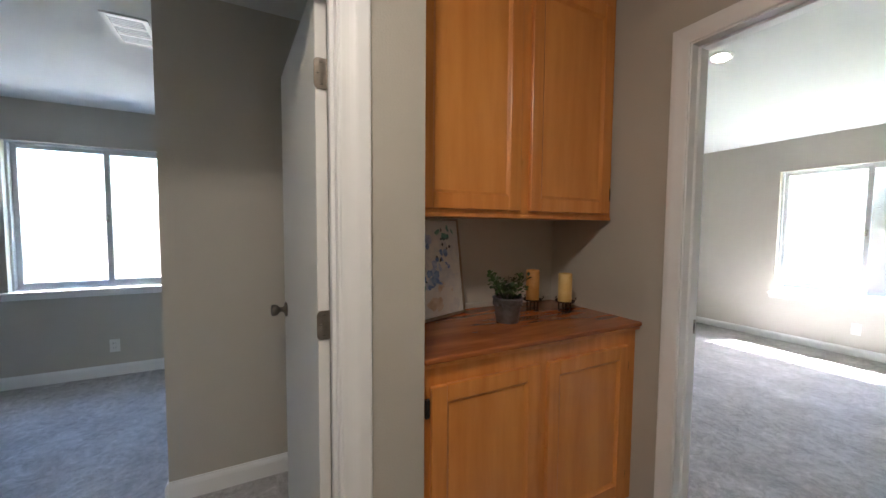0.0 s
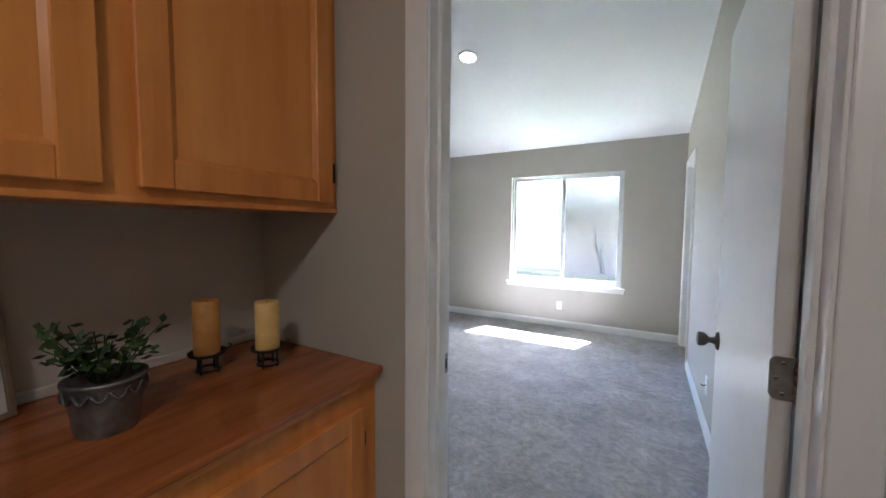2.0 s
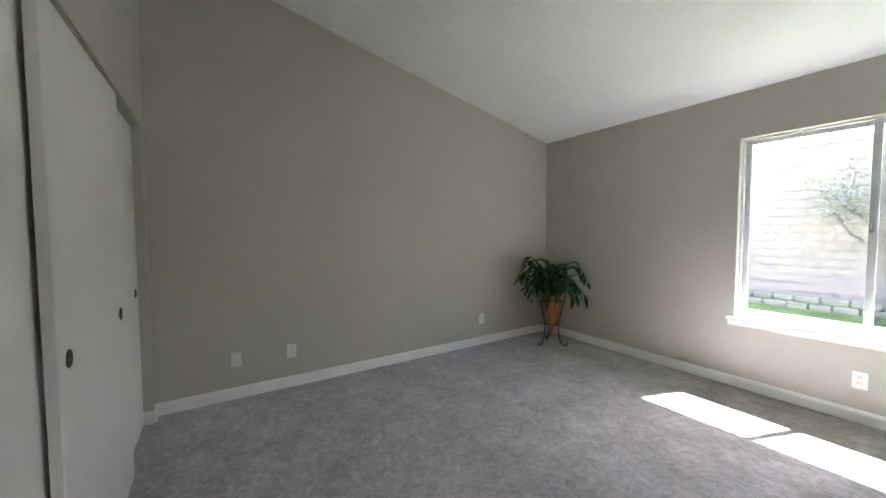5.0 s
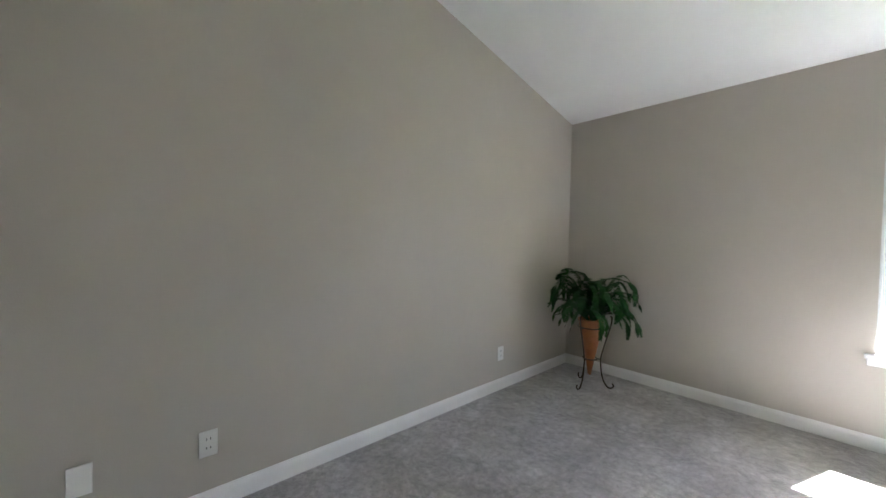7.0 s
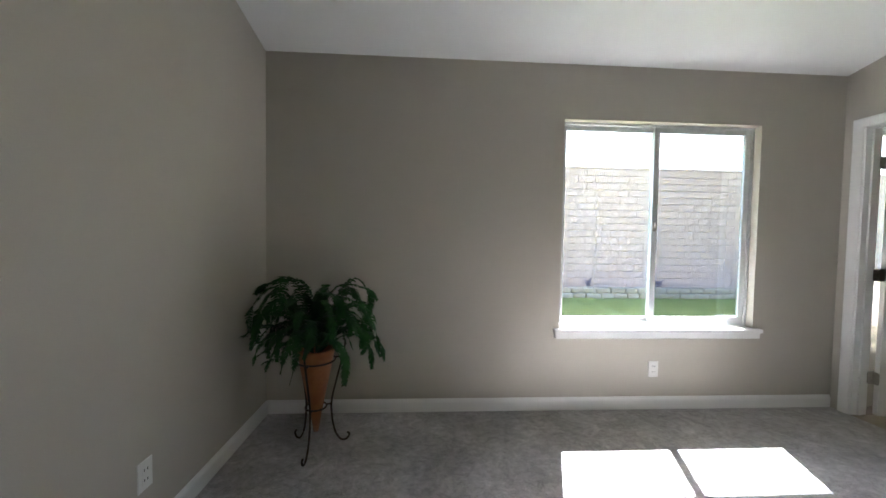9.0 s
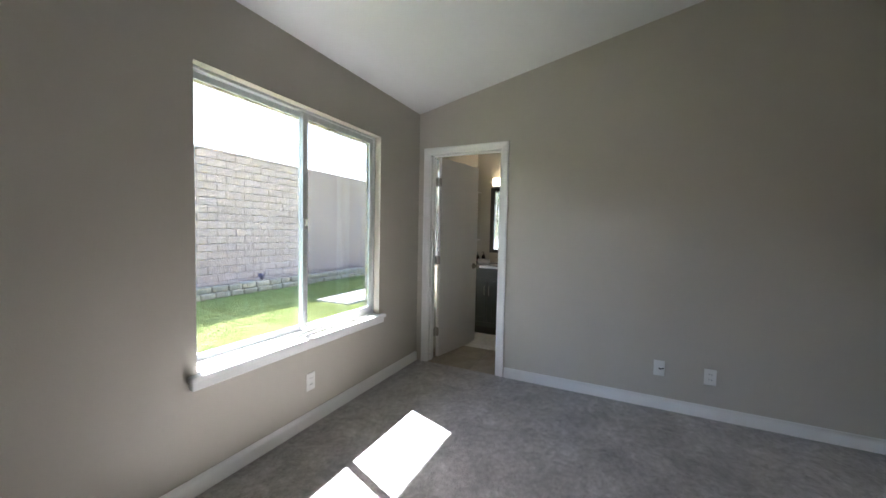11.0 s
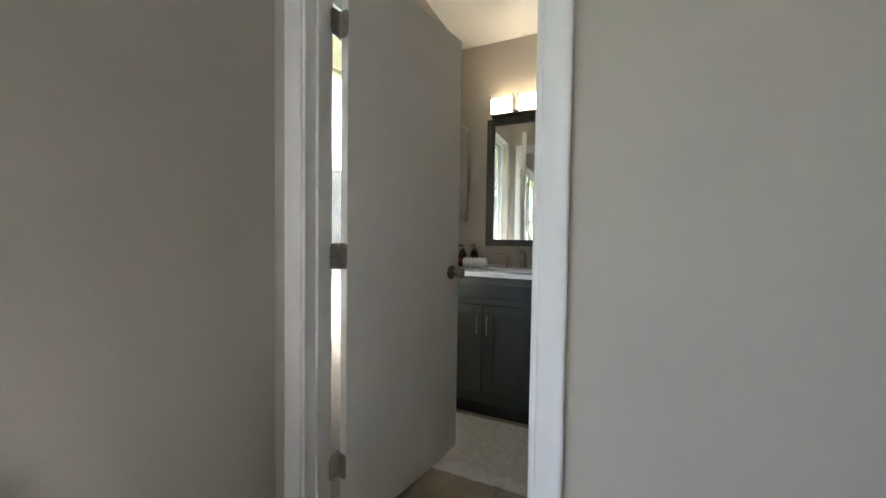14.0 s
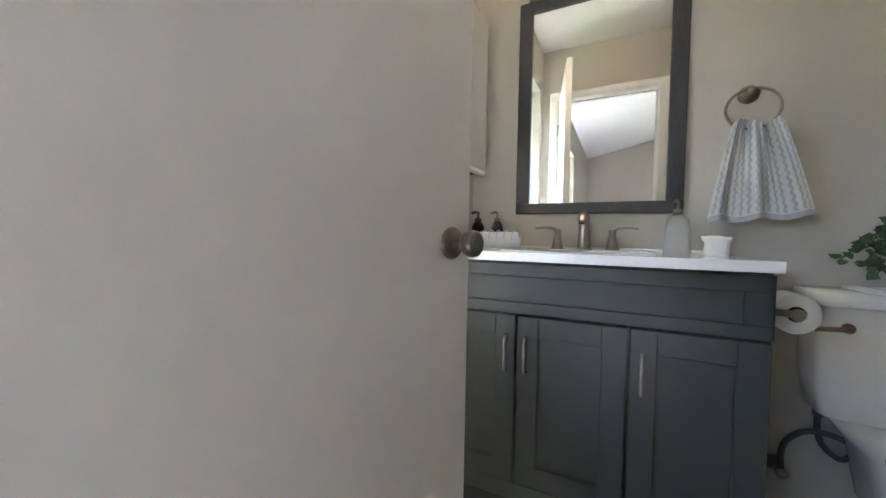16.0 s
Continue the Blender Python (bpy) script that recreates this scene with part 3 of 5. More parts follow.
# ---- windows ----
def slider_window(name, axis, at, lo, hi, z0, z1, depth, out, label, screen=True, mull=None):
    """A two-light aluminium slider set back in its opening. at: the inner wall face; out: the way outdoors."""
    e = empty(name, label, "window", kind="structure")
    mid = (lo + hi) / 2 if mull is None else mull

    def b(nm, u0, u1, d0, d1, za, zb, mat=M_ALU, lab="", parent=None, bev=0.002):
        w0, w1 = at + out * d0, at + out * d1
        ob = part(nm, bbox(*((u0, u1, w0, w1) if axis == "y" else (w0, w1, u0, u1)), za, zb, bevel=bev), mat, parent or e, lab)
        return ob
    f = 0.017
    d0, d1 = depth, depth + 0.062
    fr = b("window_frame", lo, lo + f, d0, d1, z0, z1)
    for nm, u0, u1, za, zb in (("frame_side", hi - f, hi, z0, z1), ("frame_head", lo + f, hi - f, z1 - f, z1), ("frame_track", lo + f, hi - f, z0, z0 + 0.018)):
        b(nm, u0, u1, d0, d1, za, zb, parent=fr)
    b("track_rib", lo + f, hi - f, d0 + 0.006, d0 + 0.010, z0 + 0.018, z0 + 0.030, parent=fr, bev=0)
    b("track_rib", lo + f, hi - f, d0 + 0.034, d0 + 0.038, z0 + 0.018, z0 + 0.030, parent=fr, bev=0)

    def sash(nm, u0, u1, s0, s1, mat, wide):
        s = b(nm, u0, u0 + wide, s0, s1, z0 + 0.026, z1 - f + 0.004)
        b("stile", u1 - wide, u1, s0, s1, z0 + 0.026, z1 - f + 0.004, parent=s)
        b("rail", u0 + wide, u1 - wide, s0, s1, z0 + 0.026, z0 + 0.026 + wide, parent=s)
        b("rail", u0 + wide, u1 - wide, s0, s1, z1 - f + 0.004 - wide, z1 - f + 0.004, parent=s)
        g = b("pane", u0 + wide - 0.003, u1 - wide + 0.003, (s0 + s1) / 2 - 0.002, (s0 + s1) / 2 + 0.002, z0 + 0.02 + wide, z1 - f - wide + 0.008, mat, "window pane tinted grey to dim the bright outdoors", s, 0)
        g.visible_shadow = False
        return s
    sash("fixed_sash", lo + f, mid + 0.02, d0 + 0.036, d0 + 0.056, M_GLASS, 0.036)
    s = sash("sliding_sash", mid - 0.020, hi - f, d0 + 0.008, d0 + 0.030, M_SCREEN if screen else M_GLASS, 0.042)
    zc = (z0 + z1) / 2 + 0.0
    b("latch", mid - 0.020, mid + 0.006, d0 - 0.008, d0 + 0.008, zc - 0.035, zc + 0.035, M_STEEL, "metal sash latch", s, 0.004)
    b("latch_lever", mid - 0.010, mid - 0.002, d0 - 0.020, d0 - 0.006, zc - 0.012, zc + 0.03, M_PLASTIC, "", s, 0.002)
    return e


slider_window("window_1", "y", 0.0, WX0, WX1, WZ0, WZ1, 0.055, 1, "aluminium sliding window with screened half", True, -1.370)
slider_window("window_2", "x", -4.2, -7.47, -6.1, 0.79, 2.02, 0.055, -1, "aluminium sliding window of the second bedroom", False, -6.85)
slider_window("window_3", "y", 0.0, 0.2, 0.85, 0.95, 2.1, 0.055, 1, "small aluminium bathroom window", False)
# stools and aprons
sill = empty("window_sill", "white painted window stool and apron", "window sill", kind="structure")
part("stool", bbox(WX0 - 0.045, WX1 + 0.045, -0.045, 0.0, WZ0 - 0.028, WZ0, bevel=0.006, seg=2), M_TRIM, sill)
part("stool_inner", bbox(WX0, WX1, -0.001, 0.055, WZ0 - 0.022, WZ0 - 0.0005), M_TRIM, sill)
part("apron", bbox(WX0 - 0.035, WX1 + 0.035, -0.030, 0.0, WZ0 - 0.070, WZ0 - 0.028, bevel=0.004), M_TRIM, sill)
sill2 = empty("window_sill", "white painted window stool in the second bedroom", "window sill", kind="structure")
part("stool", bbox(-4.2, -4.165, -7.52, -6.05, 0.768, 0.79, bevel=0.005, seg=2), M_TRIM, sill2)
part("apron", bbox(-4.2, -4.182, -7.51, -6.06, 0.725, 0.768, bevel=0.004), M_TRIM, sill2)


# ---- outdoors ----
GZ = -0.12


def lawn_height(x, y):
    return GZ + 0.015 * noise.noise(Vector((x * 0.8, y * 0.8, 0)))


bm = bmesh.new()
bmesh.ops.create_grid(bm, x_segments=8, y_segments=8, size=300)
for v in bm.verts:
    v.co.z = GZ - 0.02
thing("ground", bm, M_SOIL, "green lawn soil reaching to the horizon", "ground", kind="structure")
# blades in the part of the lawn beyond the window
rng = np.random.default_rng(5)
N = 120000
gx = rng.uniform(-2.6, 9.0, N)
gy = rng.uniform(0.95, 5.35, N)
keep = ~((gx > 2.13) & (gy > 2.73) & (gy < 3.57))
gx, gy = gx[keep], gy[keep]
N = len(gx)
ang = rng.uniform(0, 6.283, N)
hh = rng.uniform(0.006, 0.024, N)
wd = rng.uniform(0.0025, 0.006, N)
lean = rng.uniform(-0.03, 0.03, (N, 2))
verts = np.empty((N, 3, 3), np.float32)
verts[:, 0] = np.stack([gx - wd * np.cos(ang), gy - wd * np.sin(ang), np.full(N, GZ - 0.022)], 1)
verts[:, 1] = np.stack([gx + wd * np.cos(ang), gy + wd * np.sin(ang), np.full(N, GZ - 0.022)], 1)
verts[:, 2] = np.stack([gx + lean[:, 0], gy + lean[:, 1], GZ - 0.02 + hh], 1)
me = bpy.data.meshes.new("lawn_grass")
me.from_pydata(verts.reshape(-1, 3).tolist(), [], np.arange(3 * N).reshape(-1, 3).tolist())
me.materials.append(M_GRASS)
tagged(new("lawn_grass", me), "short bright green lawn grass", "grass", kind="stuff")
bm = bbox(2.15, 9.0, 2.75, 3.55, GZ - 0.1, GZ + 0.02, bevel=0.01)
thing("garden_path", bm, M_SLAB, "pale concrete garden slab set in the lawn", "path", kind="structure")
# unseen pale slab, added to bounce sun onto the second bedroom's ceiling
thing("side_bounce_slab", bbox(-7.15, -4.4, -12.0, -2.5, GZ - 0.1, GZ + 0.012, bevel=0.01), M_SLAB, "added pale slab, out of view, bouncing sun into the second bedroom", "patio", kind="structure")
# pale strip below the sills, added out of view to throw sunlight indoors
thing("house_bounce_strip", bbox(-4.3, 3.0, 0.15, 0.95, GZ - 0.1, GZ + 0.01, bevel=0.01), M_SLAB, "added pale strip, out of view, bouncing sun up through the windows", "path", kind="structure")

# block wall behind the lawn: mortar core with blocks proud of it
WALL_Y, COURSE, LONG = 5.9, 0.1625, 0.4165
blockwall = empty("garden_wall", "tall pinkish tan block wall behind the lawn", "garden wall", kind="structure")
part("wall_core", bbox(-9.0, 14.0, WALL_Y + 0.012, WALL_Y + 0.17, GZ - 0.1, 2.88), M_MORTAR, blockwall)
part("cap", bbox(-9.0, 14.0, WALL_Y - 0.008, WALL_Y + 0.19, 2.88, 2.93, bevel=0.006), M_BLOCK, blockwall)


def block_mesh(seed):
    r = random.Random(seed)
    b = bmesh.new()
    box(b, 0, LONG - 0.014, 0, 0.05, 0, COURSE - 0.014, bevel=0.006)
    for v in b.verts:
        v.co.y += r.uniform(-0.003, 0.003)
        v.co.x += r.uniform(-0.002, 0.002)
        v.co.z += r.uniform(-0.002, 0.002)
    return b


BLOCKS = [mesh_of("block", block_mesh(i), M_BLOCK) for i in range(4)]
for row in range(18):
    z = 2.88 - COURSE * (row + 1) + 0.005
    off = (row % 2) * LONG / 2
    for k in range(-9, 23):
        x = k * LONG + off
        near = -1.9 < x < 4.6
        if not near:
            continue
        ob = new("block", BLOCKS[(k * 7 + row * 3) % 4])
        ob.parent = blockwall
        ob.location = (x, WALL_Y, z)
bm = bmesh.new()
for row in range(18):
    z = 2.88 - COURSE * (row + 1) + 0.005
    for k in range(-20, 33):
        x = k * LONG + (row % 2) * LONG / 2
        if -1.9 < x < 4.6:
            continue
        box(bm, x, x + LONG - 0.014, WALL_Y, WALL_Y + 0.05, z, z + COURSE - 0.014)
tagged(part("far_blocks", bm, M_BLOCK, blockwall), kind="stuff")

# low edging of rough stones in front of it
edging = empty("stone_edging", "low double row of rough tan edging stones", "edging", kind="structure")
for row in range(2):
    x = -4.0 + row * 0.17
    i = 0
    while x < 11:
        rr = random.Random(row * 100 + i)
        w = rr.uniform(0.27, 0.36)
        b = bmesh.new()
        box(b, 0.008, w - 0.008, 0, 0.2, 0, 0.122, bevel=0.026, seg=2)
        for v in b.verts:
            n3 = noise.noise_vector(v.co * 9 + Vector((i, row, 0)))
            v.co += n3 * 0.012
        for f in b.faces:
            f.smooth = True
        ob = part("stone", b, M_STONE, edging)
        ob.location = (x, 5.38 + row * 0.04 + rr.uniform(-0.015, 0.015), GZ - 0.03 + row * 0.122)
        x += w
        i += 1
thing("planting_bed", bbox(-9, 14, 5.55, WALL_Y + 0.01, GZ - 0.1, GZ + 0.17), material("bed_soil", (0.16, 0.12, 0.085), 1.0, color2=(0.26, 0.20, 0.15), scale=12, bump=1.0, bump_scale=40),
      "narrow brown soil bed behind the stones", "soil bed", kind="structure")


def tuft(x, y, z, n, h, label):
    b = bmesh.new()
    r = random.Random(int(x * 100))
    for i in range(n):
        a = r.uniform(0, 6.28)
        l = r.uniform(0.5, 1.0) * h
        tube([(0, 0, 0), (math.cos(a) * l * 0.25, math.sin(a) * l * 0.25, l * 0.6), (math.cos(a) * l * 0.45, math.sin(a) * l * 0.45, l)], 0.006, 4, b, 0.010)
    o = thing("lavender_plant", b, M_LAVENDER, label, "shrub", group="bed plants")
    o.location = (x, y, z)


tuft(0.84, 5.68, GZ + 0.168, 22, 0.26, "small dark purple-blue lavender tuft in the bed")
tuft(2.55, 5.68, GZ + 0.168, 20, 0.22, "small dark purple-blue lavender tuft in the bed")
tuft(5.6, 5.68, GZ + 0.168, 20, 0.2, "small dark purple-blue lavender tuft in the bed")

# small tree in the bed
tree = empty("tree", "small multi-stemmed tree with airy grey-green crown", "tree")
TX, TY = -1.37, 5.62
bm = bmesh.new()
rr = random.Random(11)
tips = []


def limb(p, d, length, r0, depth):
    pts = [p]
    q = Vector(p)
    dd = Vector(d).normalized()
    for i in range(5):
        dd = (dd + Vector((rr.uniform(-0.2, 0.2), rr.uniform(-0.14, 0.14), 0.09))).normalized()
        q = q + dd * length / 5
        pts.append(q.copy())
    tube(pts, r0, 6, bm, r0 * 0.55)
    if depth == 0:
        tips.extend(pts[2:])
        return
    for i in range(3 if depth > 1 else 4):
        s = pts[rr.choice((2, 3, 4, 5))]
        nd = (dd + Vector((rr.uniform(-1.0, 1.0), rr.uniform(-0.55, 0.25), rr.uniform(-0.3, 0.35)))).normalized()
        limb(s, nd, length * 0.66, r0 * 0.5, depth - 1)


tube([(TX, TY, GZ + 0.1), (TX - 0.03, TY, 0.35), (TX - 0.12, TY, 0.62), (TX - 0.22, TY, 0.88)], 0.06, 8, bm, 0.042)
for start, way, length, thick in (((TX - 0.22, TY, 0.86), (-0.75, -0.1, 0.55), 0.95, 0.032), ((TX - 0.2, TY, 0.85), (-0.15, -0.1, 1.0), 0.9, 0.034),
                                  ((TX - 0.12, TY, 0.62), (0.45, -0.1, 0.85), 0.95, 0.032), ((TX - 0.2, TY, 0.84), (-0.95, -0.05, 0.25), 0.8, 0.026)):
    limb(Vector(start), way, length, thick, 3)
part("trunk", bm, M_BARK, tree)
lv, lf = [], []
for tip in tips:
    for i in range(3):
        c = tip + Vector((rr.gauss(0, 0.12), rr.gauss(0, 0.1), rr.gauss(0, 0.11)))
        if c.y > WALL_Y - 0.02:
            c.y = WALL_Y - 0.03
        d = Vector((rr.uniform(-1, 1), rr.uniform(-1, 1), rr.uniform(-0.7, 0.7))).normalized()
        u = d.orthogonal().normalized() * rr.uniform(0.009, 0.016)
        L = rr.uniform(0.04, 0.08)
        k = len(lv)
        lv += [c, c + d * L * 0.5 + u, c + d * L, c + d * L * 0.5 - u]
        lf.append((k, k + 1, k + 2, k + 3))
me = bpy.data.meshes.new("crown")
me.from_pydata([tuple(v) for v in lv], [], lf)
me.materials.append(M_TREELEAF)
crown = new("crown", me)
crown.parent = tree

# board fence beyond the second bedroom's window
fence = empty("fence", "weathered board fence beyond the second bedroom", "fence")
board = mesh_of("fence_board", bbox(-0.012, 0.012, 0, 0.138, GZ - 0.02, 1.55, bevel=0.004), M_FENCE)
for i in range(60):
    ob = new("fence_board", board)
    ob.parent = fence
    ob.location = (-7.2, -11.6 + i * 0.145, 0.012 * ((i * 37) % 5))
part("rail", bbox(-7.26, -7.212, -11.6, -2.9, 0.3, 0.39), M_FENCE, fence)


# ---- hall: linen cabinets ----
def panel_door(parent, face, y0, y1, z0, z1, mat_frame, mat_panel, thick=0.02, stile=0.058, out=1, name="cabinet_door"):
    """A frame-and-panel door on the plane x = face, facing out."""
    x0, x1 = face, face + out * thick
    d = part(name, bbox(x0 + out * 0.001, x1 - out * 0.0118, y0 + 0.004, y1 - 0.004, z0 + 0.004, z1 - 0.004), mat_panel, parent)
    for ya, yb in ((y0, y0 + stile), (y1 - stile, y1)):
        part("stile", bbox(x0, x1, ya, yb, z0, z1, bevel=0.003), mat_frame, d)
    for za, zb in ((z0, z0 + stile), (z1 - stile, z1)):
        part("rail", bbox(x0, x1 - out * 0.0006, y0 + stile, y1 - stile, za, zb, bevel=0.0025), mat_frame, d)
    # sloped moulding round the field
    bm = bmesh.new()
    a, b, c, e = y0 + stile - 0.002, y1 - stile + 0.002, z0 + stile - 0.002, z1 - stile + 0.002
    m = 0.013
    o = [bm.verts.new((x1 - out * 0.003, y, z)) for y, z in ((a, c), (b, c), (b, e), (a, e))]
    i = [bm.verts.new((x1 - out * 0.012, y, z)) for y, z in ((a + m, c + m), (b - m, c + m), (b - m, e - m), (a + m, e - m))]
    for k in range(4):
        bm.faces.new((o[k], o[(k + 1) % 4], i[(k + 1) % 4], i[k]))
    bmesh.ops.recalc_face_normals(bm, faces=bm.faces)
    part("moulding", bm, mat_frame, d)
    return d


NY0, NY1 = -5.208, -4.142   # inside of the niche
NB = -1.619
base = empty("base_cabinet", "honey maple linen base cabinet with two panel doors", "cabinet")
FX = -1.085
part("body", bbox(NB, FX, NY0, NY1, 0.09, 0.888), M_MAPLE, base)
part("toe_kick", bbox(NB, FX - 0.07, NY0, NY1, 0.0, 0.09), M_MAPLE, base)
d = panel_door(base, FX, -5.176, -4.721, 0.14, 0.824, M_MAPLE, M_MAPLE2)
part("hinge", bbox(FX + 0.001, FX + 0.012, -5.195, -5.178, 0.72, 0.785, bevel=0.003), M_BLACK, d, "black iron hinge")
part("hinge", bbox(FX + 0.001, FX + 0.012, -5.195, -5.178, 0.20, 0.265, bevel=0.003), M_BLACK, d, "black iron hinge")
d = panel_door(base, FX, -4.678, -4.208, 0.14, 0.824, M_MAPLE, M_MAPLE2)
part("hinge", bbox(FX + 0.001, FX + 0.012, -4.206, -4.195, 0.70, 0.745, bevel=0.003), M_BRONZE, d, "bronze hinge")
part("hinge", bbox(FX + 0.001, FX + 0.012, -4.206, -4.195, 0.20, 0.245, bevel=0.003), M_BRONZE, d, "bronze hinge")
ctop = empty("countertop", "dark stained wooden linen counter with moulded edge", "countertop")
part("top_board", bbox(NB, -1.052, NY0, NY1, 0.905, 0.925, bevel=0.006, seg=3), M_TOP, ctop)
part("edge_moulding", bbox(FX, -1.062, NY0 + 0.001, NY1 - 0.001, 0.888, 0.905, bevel=0.004, seg=2), M_MAPLE, ctop)
part("backsplash", bbox(NB, NB + 0.012, NY0, NY1, 0.925, 0.953, bevel=0.003), M_WALL, ctop)

upper = empty("wall_cabinet", "honey maple wall cabinet with two panel doors", "cabinet")
UX = -1.24
part("body", bbox(NB, UX, NY0, NY1 + 0.0, 1.386, 2.43), M_MAPLE, upper)
part("bottom_rail", bbox(UX, UX + 0.006, NY0 + 0.001, NY1 - 0.001, 1.378, 1.392, bevel=0.002), M_MAPLE, upper)
d = panel_door(upper, UX, -5.158, -4.704, 1.408, 2.36, M_MAPLE, M_MAPLE2)
part("hinge", bbox(UX + 0.001, UX + 0.014, -5.180, -5.161, 1.455, 1.515, bevel=0.003), M_BLACK, d, "black iron hinge")
d = panel_door(upper, UX, -4.652, -4.172, 1.408, 2.36, M_MAPLE, M_MAPLE2)
part("hinge", bbox(UX + 0.001, UX + 0.014, -4.170, -4.156, 1.47, 1.53, bevel=0.003), M_BLACK, d, "black iron hinge")

# painting leaning in the niche
pic = empty("framed_painting", "canvas of blue flowers in a vase, champagne wood frame", "painting")
PW, PH = 0.455, 0.46
pb, pt2 = Vector((-1.385, -5.19, 0.926)), Vector((-1.545, -4.765, 0.926))
ux = (pt2 - pb).normalized()
nrm = Vector((-ux.y, ux.x, 0))
if nrm.x < 0:
    nrm = -nrm
up = (Vector((0, 0, 1)) * math.cos(radians(7)) - nrm * math.sin(radians(7))).normalized()
fwd = ux.cross(up).normalized()
if fwd.x < 0:
    fwd = -fwd
PM = Matrix(((ux.x, up.x, fwd.x, pb.x), (ux.y, up.y, fwd.y, pb.y), (ux.z, up.z, fwd.z, pb.z + 0.001), (0, 0, 0, 1)))


def onpic(nm, bm, mat, parent=pic, lab=""):
    bm.transform(PM)
    bmesh.ops.recalc_face_normals(bm, faces=bm.faces)
    return part(nm, bm, mat, parent, lab)


for a in ((0, PW, 0, 0.012), (0, PW, PH - 0.012, PH), (0, 0.012, 0.012, PH - 0.012), (PW - 0.012, PW, 0.012, PH - 0.012)):
    onpic("frame_bar", bbox(*a, -0.022, 0.0, bevel=0.002), M_PICFRAME)
canvas = onpic("canvas", bbox(0.013, PW - 0.013, 0.013, PH - 0.013, -0.02, -0.005), M_CANVAS)
rr = random.Random(4)


def dabs(nm, mat, n, cx, cy, sx, sy, smin, smax, layer, lab):
    b = bmesh.new()
    for i in range(n):
        x, y = rr.gauss(cx, sx), rr.gauss(cy, sy)
        x, y = min(max(x, 0.04), PW - 0.04), min(max(y, 0.05), PH - 0.045)
        r, a0, asp = rr.uniform(smin, smax), rr.uniform(0, 6.28), rr.uniform(0.4, 1.0)
        z = -0.005 + 0.0003 * layer + 0.00003 * i
        ring = []
        for k in range(14):
            a = k * 2 * math.pi / 14
            q = r * rr.uniform(0.82, 1.12)
            px, py = math.cos(a) * q, math.sin(a) * q * asp
            ring.append(b.verts.new((x + px * math.cos(a0) - py * math.sin(a0), y + px * math.sin(a0) + py * math.cos(a0), z)))
        b.faces.new(ring)
    tagged(onpic(nm, b, mat, canvas, lab), kind="stuff")


# washes, vase, then blossoms and leaves: material, count, centre, spread, sizes
for lay, (mat, n, cx, cy, sx, sy, lo, hi, lab) in enumerate((
        (M_WASH, 26, 0.24, 0.27, 0.09, 0.08, 0.020, 0.05, "pale grey wash"),
        (M_BEIGE, 9, 0.29, 0.085, 0.035, 0.022, 0.018, 0.034, "beige vase paint"),
        (M_CANVAS, 9, 0.335, 0.08, 0.018, 0.022, 0.020, 0.036, "white vase paint"),
        (M_WASH, 10, 0.36, 0.17, 0.03, 0.03, 0.010, 0.02, "pale grey wash"),
        (M_PALE, 9, 0.19, 0.375, 0.035, 0.018, 0.016, 0.028, "pale blue petal paint"),
        (M_PALE, 9, 0.25, 0.20, 0.04, 0.03, 0.014, 0.026, "pale blue petal paint"),
        (M_TEAL, 9, 0.125, 0.27, 0.035, 0.03, 0.009, 0.019, "teal leaf paint"),
        (M_TEAL, 6, 0.13, 0.335, 0.025, 0.015, 0.008, 0.016, "teal leaf paint"),
        (M_TEAL, 6, 0.15, 0.155, 0.025, 0.018, 0.009, 0.018, "teal leaf paint"),
        (M_TEAL, 10, 0.345, 0.385, 0.028, 0.018, 0.008, 0.017, "teal leaf paint"),
        (M_BLUE, 10, 0.25, 0.175, 0.035, 0.024, 0.012, 0.022, "blue petal paint"),
        (M_BLUE, 7, 0.18, 0.36, 0.03, 0.02, 0.012, 0.02, "blue petal paint"),
        (M_BLUE, 9, 0.32, 0.275, 0.022, 0.032, 0.010, 0.018, "blue petal paint"),
        (M_INK, 9, 0.33, 0.33, 0.03, 0.045, 0.005, 0.011, "dark leaf strokes"),
        (M_INK, 8, 0.21, 0.24, 0.07, 0.05, 0.004, 0.009, "dark leaf strokes"))):
    dabs("paint_dab", mat, n, cx, cy, sx, sy, lo, hi, lay + 1, lab)

# potted plant
pot = empty("potted_plant", "small green plant in an embossed zinc bucket", "plant")
PC = (-1.32, -4.686, 0.925)
part("bucket", lathe([(0.001, 0.0), (0.047, 0), (0.049, 0.004), (0.060, 0.085), (0.062, 0.10), (0.067, 0.104), (0.067, 0.110), (0.060, 0.110), (0.055, 0.095), (0.001, 0.09)], 28, PC), M_ZINC, pot)
bm = bmesh.new()
for i in range(14):
    a = i * 2 * math.pi / 14
    pts = [(PC[0] + math.cos(a + s) * 0.064, PC[1] + math.sin(a + s) * 0.064, PC[2] + 0.086 + dz) for s, dz in ((-0.2, 0.008), (-0.1, -0.006), (0, -0.01), (0.1, -0.006), (0.2, 0.008))]
    tube(pts, 0.003, 5, bm)
part("scroll_band", bm, M_ZINC, pot, "embossed scroll band")
bm = bmesh.new()
rr = random.Random(8)
